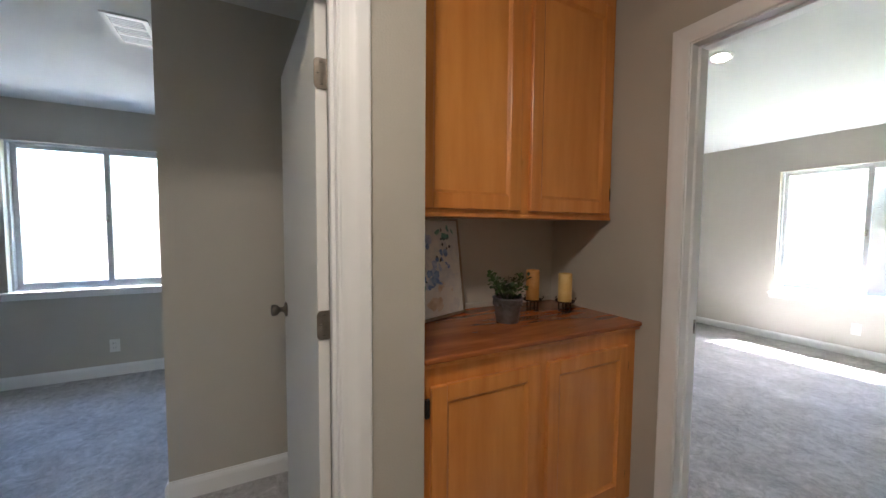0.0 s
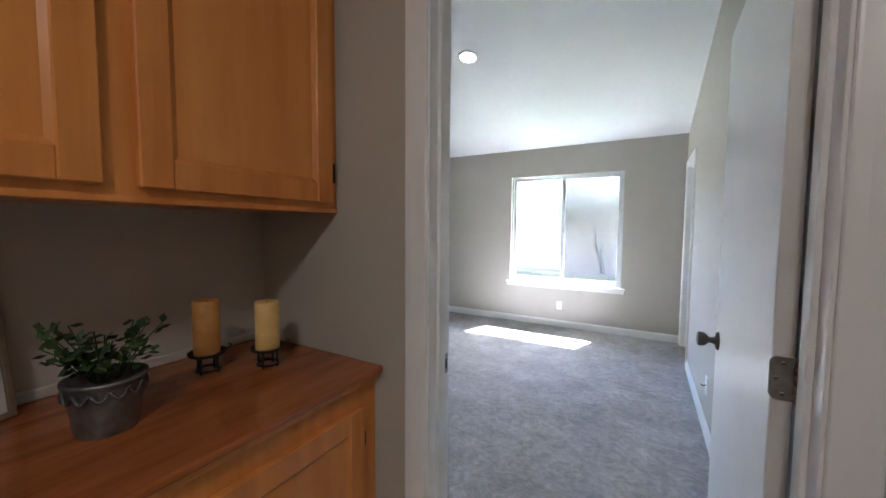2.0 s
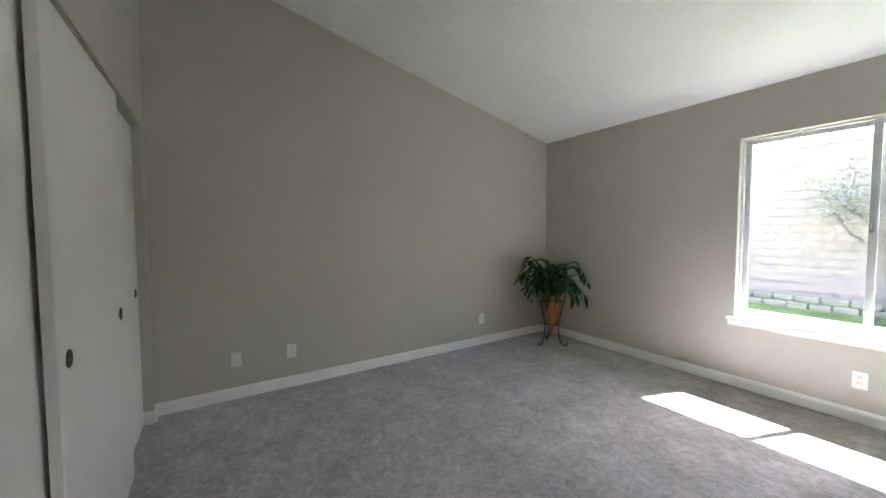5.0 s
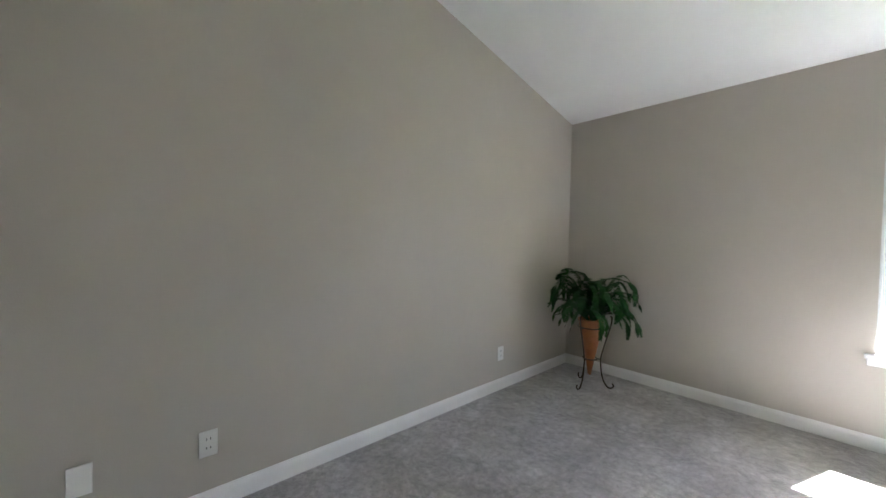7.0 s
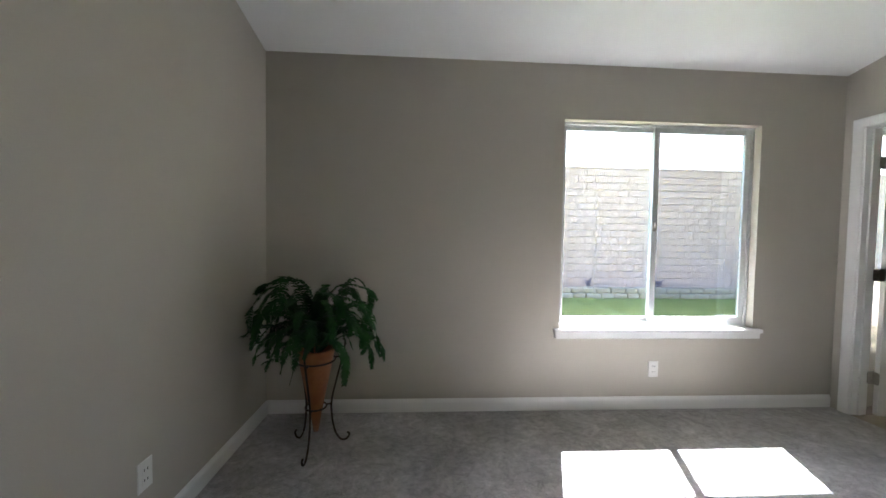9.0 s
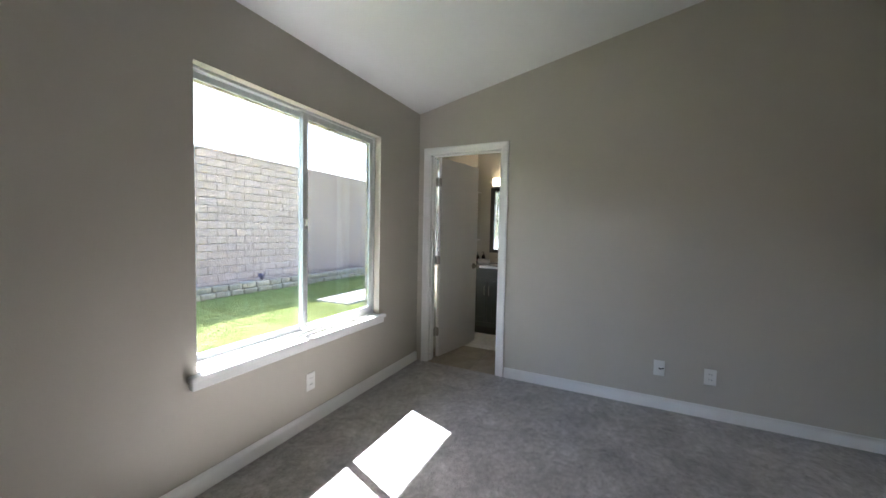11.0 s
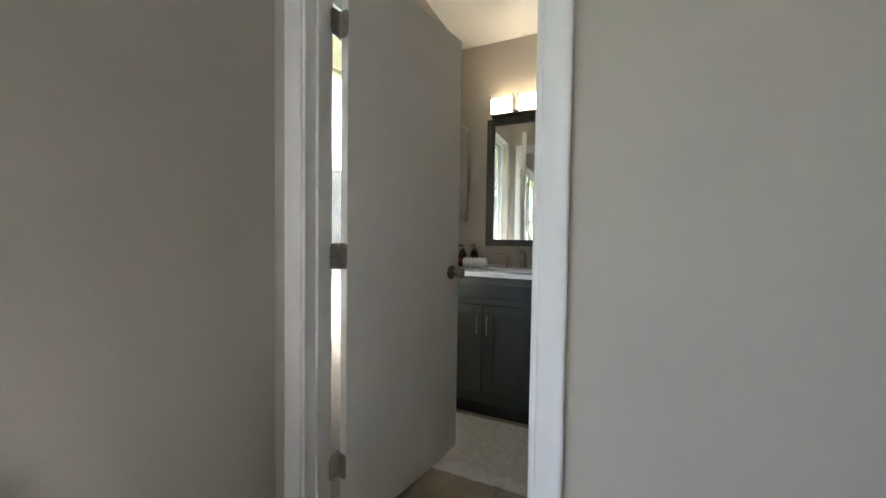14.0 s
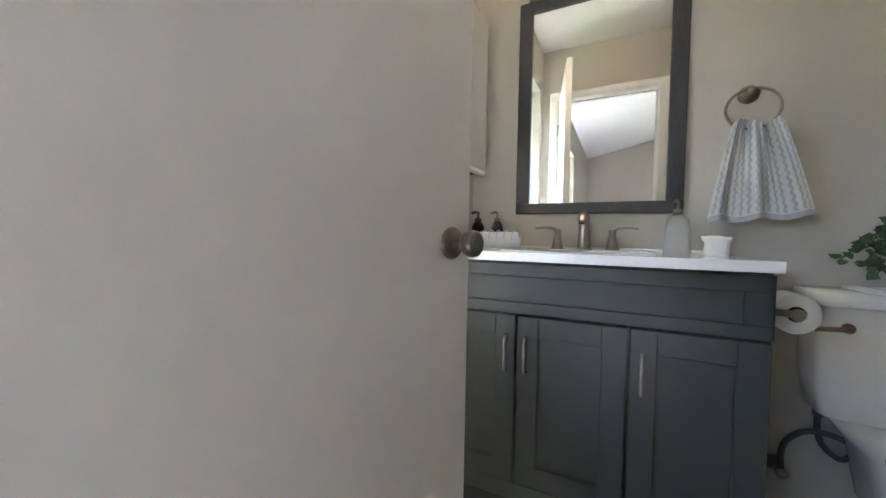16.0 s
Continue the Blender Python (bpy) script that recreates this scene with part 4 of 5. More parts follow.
for i in range(26):
    a, l = rr.uniform(0, 6.28), rr.uniform(0.05, 0.115)
    out = rr.uniform(0.02, 0.075)
    b0 = Vector((PC[0] + math.cos(a) * 0.02, PC[1] + math.sin(a) * 0.02, PC[2] + 0.1))
    tip = b0 + Vector((math.cos(a) * out, math.sin(a) * out, l))
    stem = [b0, b0.lerp(tip, 0.5) + Vector((0, 0, 0.012)), tip]
    tube(stem, 0.0013, 4, bm)
    for k in range(7):
        c = b0.lerp(tip, 0.35 + 0.65 * k / 6)
        d = Vector((rr.uniform(-1, 1), rr.uniform(-1, 1), rr.uniform(-0.2, 0.7))).normalized()
        u = d.orthogonal().normalized() * rr.uniform(0.006, 0.011)
        L = rr.uniform(0.016, 0.03)
        v = [bm.verts.new(c), bm.verts.new(c + d * L * 0.55 + u), bm.verts.new(c + d * L), bm.verts.new(c + d * L * 0.55 - u)]
        bm.faces.new(v)
part("foliage", bm, M_LEAF, pot)


def candle(x, y, h, lab, wax):
    e = empty("candle_holder", lab, "candle", group="candles on the linen counter")
    z = 0.925
    for k in range(4):
        a = k * math.pi / 2 + 0.5
        part("leg", tube([(x + math.cos(a) * 0.028, y + math.sin(a) * 0.028, z), (x + math.cos(a) * 0.028, y + math.sin(a) * 0.028, z + 0.05)], 0.0035, 6), M_BLACK, e)
    part("ring", tube([(x + math.cos(a) * 0.029, y + math.sin(a) * 0.029, z + 0.008) for a in [i * math.pi / 10 for i in range(21)]], 0.003, 6), M_BLACK, e)
    part("dish", lathe([(0.001, 0.05), (0.044, 0.05), (0.048, 0.058), (0.046, 0.058), (0.042, 0.053), (0.001, 0.053)], 24, (x, y, z)), M_BLACK, e)
    part("curl", tube(curve_pts([(x - 0.045, y - 0.005, z + 0.055), (x - 0.054, y - 0.006, z + 0.066), (x - 0.048, y - 0.006, z + 0.070)], 5), 0.0022, 5), M_BLACK, e)
    part("curl", tube(curve_pts([(x + 0.02, y + 0.045, z + 0.055), (x + 0.022, y + 0.054, z + 0.066), (x + 0.021, y + 0.048, z + 0.070)], 5), 0.0022, 5), M_BLACK, e)
    part("wax", lathe([(0.001, 0.053), (0.032, 0.053), (0.033, 0.058), (0.033, 0.053 + h - 0.004), (0.030, 0.053 + h), (0.022, 0.053 + h - 0.006), (0.001, 0.053 + h - 0.01)], 28, (x, y, z)), wax, e)
    part("wick", tube([(x, y, z + 0.05 + h - 0.012), (x + 0.001, y, z + 0.05 + h + 0.002)], 0.001, 5), M_DARK, e)


candle(-1.343, -4.318, 0.140, "honey-yellow pillar candle on a black iron holder", M_WAX)
candle(-1.447, -4.432, 0.152, "amber pillar candle on a black iron holder", M_AMBER)


# hall ceiling lamp above the walker
hl = empty("hall_ceiling_lamp", "round flush hall ceiling lamp, glowing warm white", "ceiling lamp")
part("base", lathe([(0.001, 2.439), (0.17, 2.439), (0.17, 2.41), (0.15, 2.405), (0.001, 2.405)], 32, (-0.15, -5.9, 0)), M_NICKEL, hl)
part("diffuser", lathe([(0.001, 2.404), (0.15, 2.404), (0.14, 2.375), (0.10, 2.352), (0.05, 2.342), (0.001, 2.34)], 32, (-0.15, -5.9, 0)), M_HALL, hl)


# ---- outlets ----
def outlet(p, n, label, kind="duplex"):
    """A wall plate at p facing n."""
    e = empty("wall_outlet", label, "outlet", group="wall plates")
    nx = Vector((*n, 0)) if len(n) == 2 else Vector(n)
    t = Vector((-nx.y, nx.x, 0))
    B = Matrix(((t.x, 0, nx.x, p[0]), (t.y, 0, nx.y, p[1]), (0, 1, 0, p[2]), (0, 0, 0, 1)))

    def put(nm, args, mat, bev=0.0):
        b = bbox(*args, bevel=bev)
        b.transform(B)
        bmesh.ops.recalc_face_normals(b, faces=b.faces)
        part(nm, b, mat, e)
    put("plate", (-0.036, 0.036, -0.058, 0.058, 0, 0.006), M_PLASTIC, 0.002)
    if kind == "duplex":
        for s in (-0.02, 0.02):
            put("socket", (-0.017, 0.017, s - 0.014, s + 0.014, 0.006, 0.0075), M_PLASTIC, 0.0005)
            put("slot", (-0.009, -0.006, s - 0.003, s + 0.007, 0.0075, 0.008), M_DARK)
            put("slot", (0.006, 0.009, s - 0.003, s + 0.007, 0.0075, 0.008), M_DARK)
    elif kind == "cable":
        b = tube(curve_pts([(0.0, 0.0, 0.006), (0.004, -0.004, 0.02), (0.014, 0.004, 0.032), (0.026, 0.010, 0.036)], 6), 0.0035, 6)
        b.transform(B)
        part("cable_stub", b, M_DARK, e, "short black cable stub")
    else:
        put("rocker", (-0.012, 0.012, -0.02, 0.02, 0.006, 0.0065), M_PLASTIC, 0.0002)
    return e


outlet((-1.382, 0, 0.29), (0, -1), "white duplex outlet below the window")
outlet((-4.11, -1.068, 0.30), (1, 0), "white duplex outlet near the corner")
outlet((-4.11, -3.12, 0.303), (1, 0), "white duplex outlet on the long wall")
outlet((-4.11, -3.524, 0.311), (1, 0), "blank white wall plate", "blank")
outlet((0, -2.41, 0.297), (-1, 0), "white duplex outlet beside the cable plate")
outlet((0, -2.097, 0.308), (-1, 0), "white plate with a black cable stub", "cable")
outlet((-4.2, -6.83, 0.27), (1, 0), "white duplex outlet below the second room's window")


# ---- closet doors ----
def closet_door(x0, x1, y, lab, pulls):
    e = empty("closet_door", lab, "closet door", group="closet doors")
    panel = part("panel", bbox(x0, x1, y - 0.03, y, 0.012, 2.0, bevel=0.0015), M_DOOR, e)
    for px in pulls:
        part("pull_ring", lathe([(0.019, -0.002), (0.029, -0.002), (0.030, 0.0015), (0.027, 0.003), (0.022, 0.001), (0.019, -0.002)], 24, (px, y, 0.915), "Y"), M_BRONZE, panel, "dark bronze cup pull")
        part("pull_cup", lathe([(0.001, -0.004), (0.021, -0.004), (0.021, 0.0006), (0.001, 0.0006)], 20, (px, y, 0.915), "Y"), M_BLACK, panel)
    return e


closet_door(-3.34, -2.375, -4.036, "white flush sliding closet door on the front track", (-2.468, -3.20))
closet_door(-2.43, -1.085, -4.080, "white flush sliding closet door on the rear track", (-1.25,))
closet_door(-3.995, -3.28, -4.080, "white flush sliding closet door on the rear track, far end", (-3.90,))
track = empty("closet_track", "metal sliding door track under the closet header", "door track", kind="structure")
part("track", bbox(-4.0, -1.08, -4.12, -4.034, 2.0, 2.019), M_STEEL, track)

# ceiling downlight
dl = empty("recessed_downlight", "round white ceiling downlight, switched on", "ceiling lamp")
slope = math.atan(0.222)
DM = Matrix.Translation((-1.835, -1.985, vault(-1.985))) @ Matrix.Rotation(-slope, 4, "X")
for nm, prof, mat in (("trim_ring", [(0.066, 0.0), (0.092, 0.0), (0.092, -0.006), (0.070, -0.010), (0.066, -0.004)], M_PLASTIC),
                      ("lens", [(0.001, -0.001), (0.067, -0.001), (0.067, -0.005), (0.001, -0.006)], M_LED)):
    b = lathe(prof, 32)
    b.transform(DM)
    part(nm, b, mat, dl)

# air vent in the second room
vent = empty("ceiling_vent", "white metal ceiling vent with louvres", "air vent")
VX0, VX1, VY0, VY1 = -2.80, -2.48, -6.35, -6.155


def vz(x):
    return 2.35 + 0.035 * (x + 4.2)


def vbox(nm, x0, x1, y0, y1, z0, z1, mat):
    b = bbox(x0, x1, y0, y1, z0, z1, bevel=0.001)
    for v in b.verts:
        v.co.z += vz(v.co.x)
    part(nm, b, mat, vent)


vbox("frame_bar", VX0, VX1, VY0, VY0 + 0.025, -0.01, -0.001, M_TRIM)
vbox("frame_bar", VX0, VX1, VY1 - 0.025, VY1, -0.01, -0.001, M_TRIM)
vbox("frame_bar", VX0, VX0 + 0.025, VY0 + 0.025, VY1 - 0.025, -0.01, -0.001, M_TRIM)
vbox("frame_bar", VX1 - 0.025, VX1, VY0 + 0.025, VY1 - 0.025, -0.01, -0.001, M_TRIM)
vbox("backing", VX0 + 0.02, VX1 - 0.02, VY0 + 0.02, VY1 - 0.02, -0.003, -0.0005, M_DARK)
for k in range(2):
    xx = VX0 + 0.025 + (k + 1) * (VX1 - VX0 - 0.05) / 3
    vbox("divider", xx - 0.006, xx + 0.006, VY0 + 0.025, VY1 - 0.025, -0.01, -0.002, M_TRIM)
for k in range(16):
    xx = VX0 + 0.032 + k * (VX1 - VX0 - 0.064) / 15
    vbox("slat", xx - 0.0055, xx + 0.0035, VY0 + 0.025, VY1 - 0.025, -0.0075, -0.0055, M_ALU)


# ---- fern on its stand ----
fern = empty("fern_plant", "bushy artificial fern in a cone terracotta pot", "plant")
FXC, FYC = -3.655, -0.42
stand = empty("plant_stand", "wrought iron three-legged plant stand", "plant stand")
part("pot", lathe([(0.004, 0.10), (0.014, 0.104), (0.03, 0.2), (0.055, 0.33), (0.082, 0.46), (0.098, 0.55), (0.105, 0.575), (0.104, 0.585), (0.094, 0.585), (0.088, 0.56), (0.001, 0.55)], 32, (FXC, FYC, 0)), M_TERRA, fern)
for k in range(3):
    a = radians(-95 + 120 * k)
    c, s = math.cos(a), math.sin(a)
    prof = [(0.150, 0.62), (0.163, 0.60), (0.150, 0.52), (0.108, 0.36), (0.085, 0.24), (0.10, 0.10), (0.135, 0.025), (0.170, 0.012), (0.19, 0.035), (0.178, 0.052)]
    part("leg", tube(curve_pts([(FXC + c * r, FYC + s * r, z) for r, z in prof], 6), 0.006, 7), M_BRONZE, stand)
for r, z in ((0.101, 0.515), (0.053, 0.245)):
    part("ring", tube([(FXC + math.cos(a) * (r + 0.004), FYC + math.sin(a) * (r + 0.004), z) for a in [i * math.pi / 14 for i in range(29)]], 0.005, 6), M_BRONZE, stand)
for k in range(3):
    a = radians(-95 + 120 * k)
    part("brace", tube([(FXC + math.cos(a) * 0.10, FYC + math.sin(a) * 0.10, 0.515), (FXC + math.cos(a) * 0.149, FYC + math.sin(a) * 0.149, 0.517)], 0.005, 6), M_BRONZE, stand)
    part("brace", tube([(FXC + math.cos(a) * 0.055, FYC + math.sin(a) * 0.055, 0.245), (FXC + math.cos(a) * 0.087, FYC + math.sin(a) * 0.087, 0.245)], 0.005, 6), M_BRONZE, stand)


def frond_mesh(seed, reach, rise, drop):
    r = random.Random(seed)
    b = bmesh.new()
    pts = curve_pts([(0, 0, 0), (reach * 0.3, 0, rise * 0.75), (reach * 0.65, r.uniform(-0.03, 0.03), rise), (reach * 0.92, r.uniform(-0.05, 0.05), rise - drop * 0.45), (reach, r.uniform(-0.06, 0.06), rise - drop)], 9)
    tube(pts, 0.0028, 4, b, 0.001)
    n = len(pts)
    for i in range(4, n):
        f = i / n
        d = (pts[min(i + 1, n - 1)] - pts[i - 1]).normalized()
        side = d.cross(Vector((0, 0, 1)))
        side = side.normalized() if side.length > 0.01 else Vector((0, 1, 0))
        L = 0.038 * math.sin(math.pi * (0.12 + 0.86 * f)) ** 0.7 + 0.008
        for s in (-1, 1):
            for h in (0.0, 0.5):
                p = pts[i] if h == 0 else (pts[i] + pts[max(i - 1, 0)]) / 2
                e = (side * s + d * 0.35 + Vector((0, 0, r.uniform(-0.5, 0.05)))).normalized()
                w = d * 0.005
                q = p + e * L * 0.5 + Vector((0, 0, 0.004))
                v = [b.verts.new(c) for c in (p - w * 0.7, q - w, p + e * L, q + w, p + w * 0.7)]
                b.faces.new(v)
    return b


FRONDS = []
for i in range(9):
    rr = random.Random(60 + i)
    up_f = i / 8
    FRONDS.append((mesh_of("frond", frond_mesh(i, rr.uniform(0.32, 0.43), 0.12 + 0.32 * up_f, 0.08 + 0.24 * rr.random()), M_FERN), up_f))
rr = random.Random(3)
for k in range(64):
    me, up_f = FRONDS[k % 9]
    ob = new("frond", me)
    ob.parent = fern
    a = k * 2.399 + rr.uniform(-0.25, 0.25)
    sc = rr.uniform(0.60, 1.04)
    # fronds that lean to the room's corner stay short of the walls
    wall_x, wall_y = -4.11 - FXC, -FYC
    ca, sa = math.cos(a), math.sin(a)
    far = 0.44 * sc
    if ca * far < wall_x + 0.05:
        sc *= 0.85
    if sa * far > wall_y - 0.06:
        sc *= 0.8
    ob.matrix_basis = Matrix.Translation((FXC + ca * 0.03, FYC + sa * 0.03, 0.565)) @ Matrix.Rotation(a, 4, "Z") @ Matrix.Rotation(rr.uniform(-0.25, 0.15), 4, "X") @ Matrix.Scale(sc, 4)


# a few young fronds stand up out of the crown
for a, tilt, sc in ((3.3, -0.55, 1.2), (0.25, -0.45, 1.15), (1.5, -0.7, 0.95), (4.4, -0.5, 1.0), (5.4, -0.4, 1.1)):
    ob = new("frond", FRONDS[3][0])
    ob.parent = fern
    ob.matrix_basis = Matrix.Translation((FXC, FYC, 0.57)) @ Matrix.Rotation(a, 4, "Z") @ Matrix.Rotation(tilt, 4, "Y") @ Matrix.Scale(sc, 4)


# ---- bathroom ----
VX, VY_L, VY_R = 1.153, -0.035, -0.938
van = empty("vanity_cabinet", "charcoal grey shaker bathroom vanity with three doors", "vanity")
bm = bmesh.new()
box(bm, VX + 0.02, 1.622, VY_R, VY_L, 0.11, 0.847)
part("body", bm, M_VANITY, van)
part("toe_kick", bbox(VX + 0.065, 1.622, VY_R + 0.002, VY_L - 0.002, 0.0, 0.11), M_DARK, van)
part("base_rail", bbox(VX + 0.002, VX + 0.02, VY_R, VY_L, 0.105, 0.160, bevel=0.002), M_VANITY, van)
# false drawer front with a raised border
fr = part("drawer_front", bbox(VX + 0.006, VX + 0.02, VY_R, VY_L, 0.69, 0.842, bevel=0.002), M_VANITY, van)
for a in ((VY_R, VY_L, 0.802, 0.842), (VY_R, VY_L, 0.69, 0.724), (VY_L - 0.058, VY_L, 0.724, 0.802), (VY_R, VY_R + 0.058, 0.724, 0.802)):
    part("border", bbox(VX - 0.002, VX + 0.007, *a, bevel=0.0015), M_VANITY, fr)


def shaker(y0, y1, hy):
    d = part("cabinet_door", bbox(VX + 0.006, VX + 0.019, y0, y1, 0.166, 0.683, bevel=0.002), M_VANITY, van)
    w = 0.062
    for a in ((y0, y0 + w, 0.166, 0.683), (y1 - w, y1, 0.166, 0.683), (y0 + w, y1 - w, 0.166, 0.166 + w), (y0 + w, y1 - w, 0.683 - w, 0.683)):
        part("door_frame", bbox(VX - 0.004, VX + 0.007, *a, bevel=0.0015), M_VANITY, d)
    h = part("handle", tube(curve_pts([(VX - 0.006, hy, 0.515), (VX - 0.026, hy, 0.522), (VX - 0.029, hy, 0.570), (VX - 0.026, hy, 0.616), (VX - 0.006, hy, 0.621)], 6), 0.0052, 8), M_STEEL, d, "brushed nickel bar handle")
    return h


shaker(-0.338, -0.040, -0.312)
shaker(-0.640, -0.345, -0.372)
shaker(-0.935, -0.647, -0.674)
vt = empty("washbasin", "white moulded vanity top with integral sink", "washbasin")
X0, X1 = 1.128, 1.623
bm = bmesh.new()
# slab with a rectangular basin let into it
SX0, SX1, SY0, SY1 = 1.21, 1.49, -0.70, -0.27
for a in ((X0, X1, -0.945, SY0), (X0, X1, SY1, -0.012), (X0, SX0, SY0, SY1), (SX1, X1, SY0, SY1)):
    box(bm, *a, 0.849, 0.876)
part("top_slab", bm, M_CERAMIC, vt)
bm = bmesh.new()
o = [bm.verts.new((x, y, 0.875)) for x, y in ((SX0, SY0), (SX1, SY0), (SX1, SY1), (SX0, SY1))]
i4 = [bm.verts.new((x, y, 0.76)) for x, y in ((SX0 + 0.05, SY0 + 0.06), (SX1 - 0.03, SY0 + 0.06), (SX1 - 0.03, SY1 - 0.06), (SX0 + 0.05, SY1 - 0.06))]
for k in range(4):
    bm.faces.new((o[k], o[(k + 1) % 4], i4[(k + 1) % 4], i4[k]))
bm.faces.new(i4)
part("basin", bm, M_CERAMIC, vt)
part("rim", tube([(SX0, SY0, 0.8745), (SX1, SY0, 0.8745), (SX1, SY1, 0.8745), (SX0, SY1, 0.8745), (SX0, SY0, 0.8745)], 0.005, 6), M_CERAMIC, vt)
part("backsplash", bbox(1.604, 1.6235, -0.945, -0.012, 0.876, 0.886, bevel=0.003), M_CERAMIC, vt)

CT = 0.876      # top of the counter
fc = empty("faucet", "brushed nickel widespread faucet with two lever handles", "faucet")
FY = -0.490
spine = curve_pts([(1.545, FY, CT + 0.006), (1.545, FY, CT + 0.07), (1.538, FY, CT + 0.115), (1.508, FY, CT + 0.132), (1.470, FY, CT + 0.120), (1.452, FY, CT + 0.104)], 6)
sp = part("spout", tube(spine, 0.0235, 16, taper=0.0125), M_NICKEL, fc)
part("flange", lathe([(0.001, CT), (0.030, CT), (0.030, CT + 0.005), (0.026, CT + 0.010), (0.001, CT + 0.010)], 24, (1.545, FY, 0)), M_NICKEL, sp)
part("nozzle", lathe([(0.001, 0), (0.0095, 0), (0.0095, 0.004), (0.001, 0.004)], 14, (1.449, FY, CT + 0.096)), M_DARK, sp)
for s in (-1, 1):
    y = FY + s * 0.098
    h = part("tap", lathe([(0.001, 0), (0.026, 0), (0.026, 0.005), (0.021, 0.012), (0.0145, 0.045), (0.0115, 0.064), (0.0135, 0.072), (0.012, 0.080), (0.001, 0.082)], 20, (1.548, y, CT)), M_NICKEL, fc)
    part("lever", tube(curve_pts([(1.548, y, CT + 0.072), (1.546, y + s * 0.018, CT + 0.084), (1.542, y + s * 0.05, CT + 0.087), (1.538, y + s * 0.085, CT + 0.083)], 6), 0.0085, 8, taper=0.005), M_NICKEL, h)


def soap(x, y, h, r, mat, name, lab, pump, label_mat=None):
    """A pump bottle of body height h and radius r."""
    e = empty(name, lab, "bottle")
    z = CT + 0.0005
    part("bottle", lathe([(0.001, 0), (r * 0.93, 0), (r, 0.004), (r * 0.97, h * 0.45), (r * 0.84, h * 0.82), (r * 0.62, h * 0.94), (0.013, h), (0.001, h)], 24, (x, y, z)), mat, e)
    part("collar", lathe([(0.001, h), (0.014, h), (0.014, h + 0.014), (0.005, h + 0.016), (0.004, h + 0.034), (0.001, h + 0.034)], 14, (x, y, z)), pump, e)
    part("pump_head", tube(curve_pts([(x + 0.006, y, z + h + 0.036), (x - 0.012, y + 0.006, z + h + 0.040), (x - 0.030, y + 0.016, z + h + 0.034)], 5), 0.0058, 8), pump, e, "pump nozzle")
    if label_mat:
        for lo, hi in ((0.28, 0.36), (0.44, 0.475), (0.52, 0.545)):
            part("label_bar", lathe([(r * 1.005, h * lo), (r * 1.012, h * lo), (r * 1.012, h * hi), (r * 1.005, h * hi)], 20, (x, y, z)), label_mat, e, "illegible printed bar")


soap(1.475, -0.085, 0.105, 0.030, M_BOTTLE, "soap_bottle", "dark red-black pump bottle on the vanity", M_DARK, M_LABEL)
soap(1.565, -0.138, 0.110, 0.029, M_BOTTLE, "soap_bottle", "glossy black pump bottle on the vanity", M_KNOB)
soap(1.480, -0.782, 0.130, 0.040, M_CRYSTAL, "soap_dispenser", "cut glass soap dispenser with metal pump", M_NICKEL)

# rolled hand towel
rt = empty("rolled_towel", "rolled white terry towel with pale blue stripes", "towel")
bm = bmesh.new()
pts = []
for i in range(80):
    a = i * 0.22
    r = 0.006 + 0.0018 * a * 0.9
    pts.append((r * math.cos(a), r * math.sin(a)))
R = max(math.hypot(*p) for p in pts)
rows = [[bm.verts.new((1.43 + p[0], yy, CT + 0.002 + R + p[1])) for p in pts] for yy in (-0.27, -0.235, -0.20, -0.165, -0.115)]
for a, b in zip(rows, rows[1:]):
    for i in range(len(pts) - 1):
        bm.faces.new((a[i], a[i + 1], b[i + 1], b[i]))
part("roll", bm, M_TOWEL, rt)
for yy in (-0.25, -0.22, -0.19, -0.16, -0.13):
    part("stripe", tube([(1.43 + (R + 0.0008) * math.cos(a), yy, CT + 0.002 + R + (R + 0.0008) * math.sin(a)) for a in [math.pi * (0.0 + 0.05 * j) for j in range(21)]], 0.002, 5), M_TOWEL2, rt, "pale blue stripe")
thing("folded_napkin", bbox(1.40, 1.47, -0.30, -0.11, CT, CT + 0.002), M_TOWEL, "thin white cloth under the rolled towel", "cloth")

# tissue cup
tc = empty("tissue_cup", "small white crumpled tissue cup", "tissue")
b = lathe([(0.001, 0), (0.029, 0), (0.031, 0.008), (0.032, 0.036), (0.035, 0.047), (0.036, 0.054), (0.032, 0.055), (0.026, 0.047), (0.001, 0.044)], 16, (1.36, -0.864, CT + 0.0005))
for v in b.verts:
    v.co += noise.noise_vector(v.co * 40) * 0.007 * (1 if v.co.z > CT + 0.008 else 0)
part("cup", b, M_PAPER, tc)
thing("paper_slip", bbox(1.50, 1.56, -0.86, -0.82, CT + 0.0005, CT + 0.006, bevel=0.001), M_PAPER, "small white folded paper on the vanity", "paper")

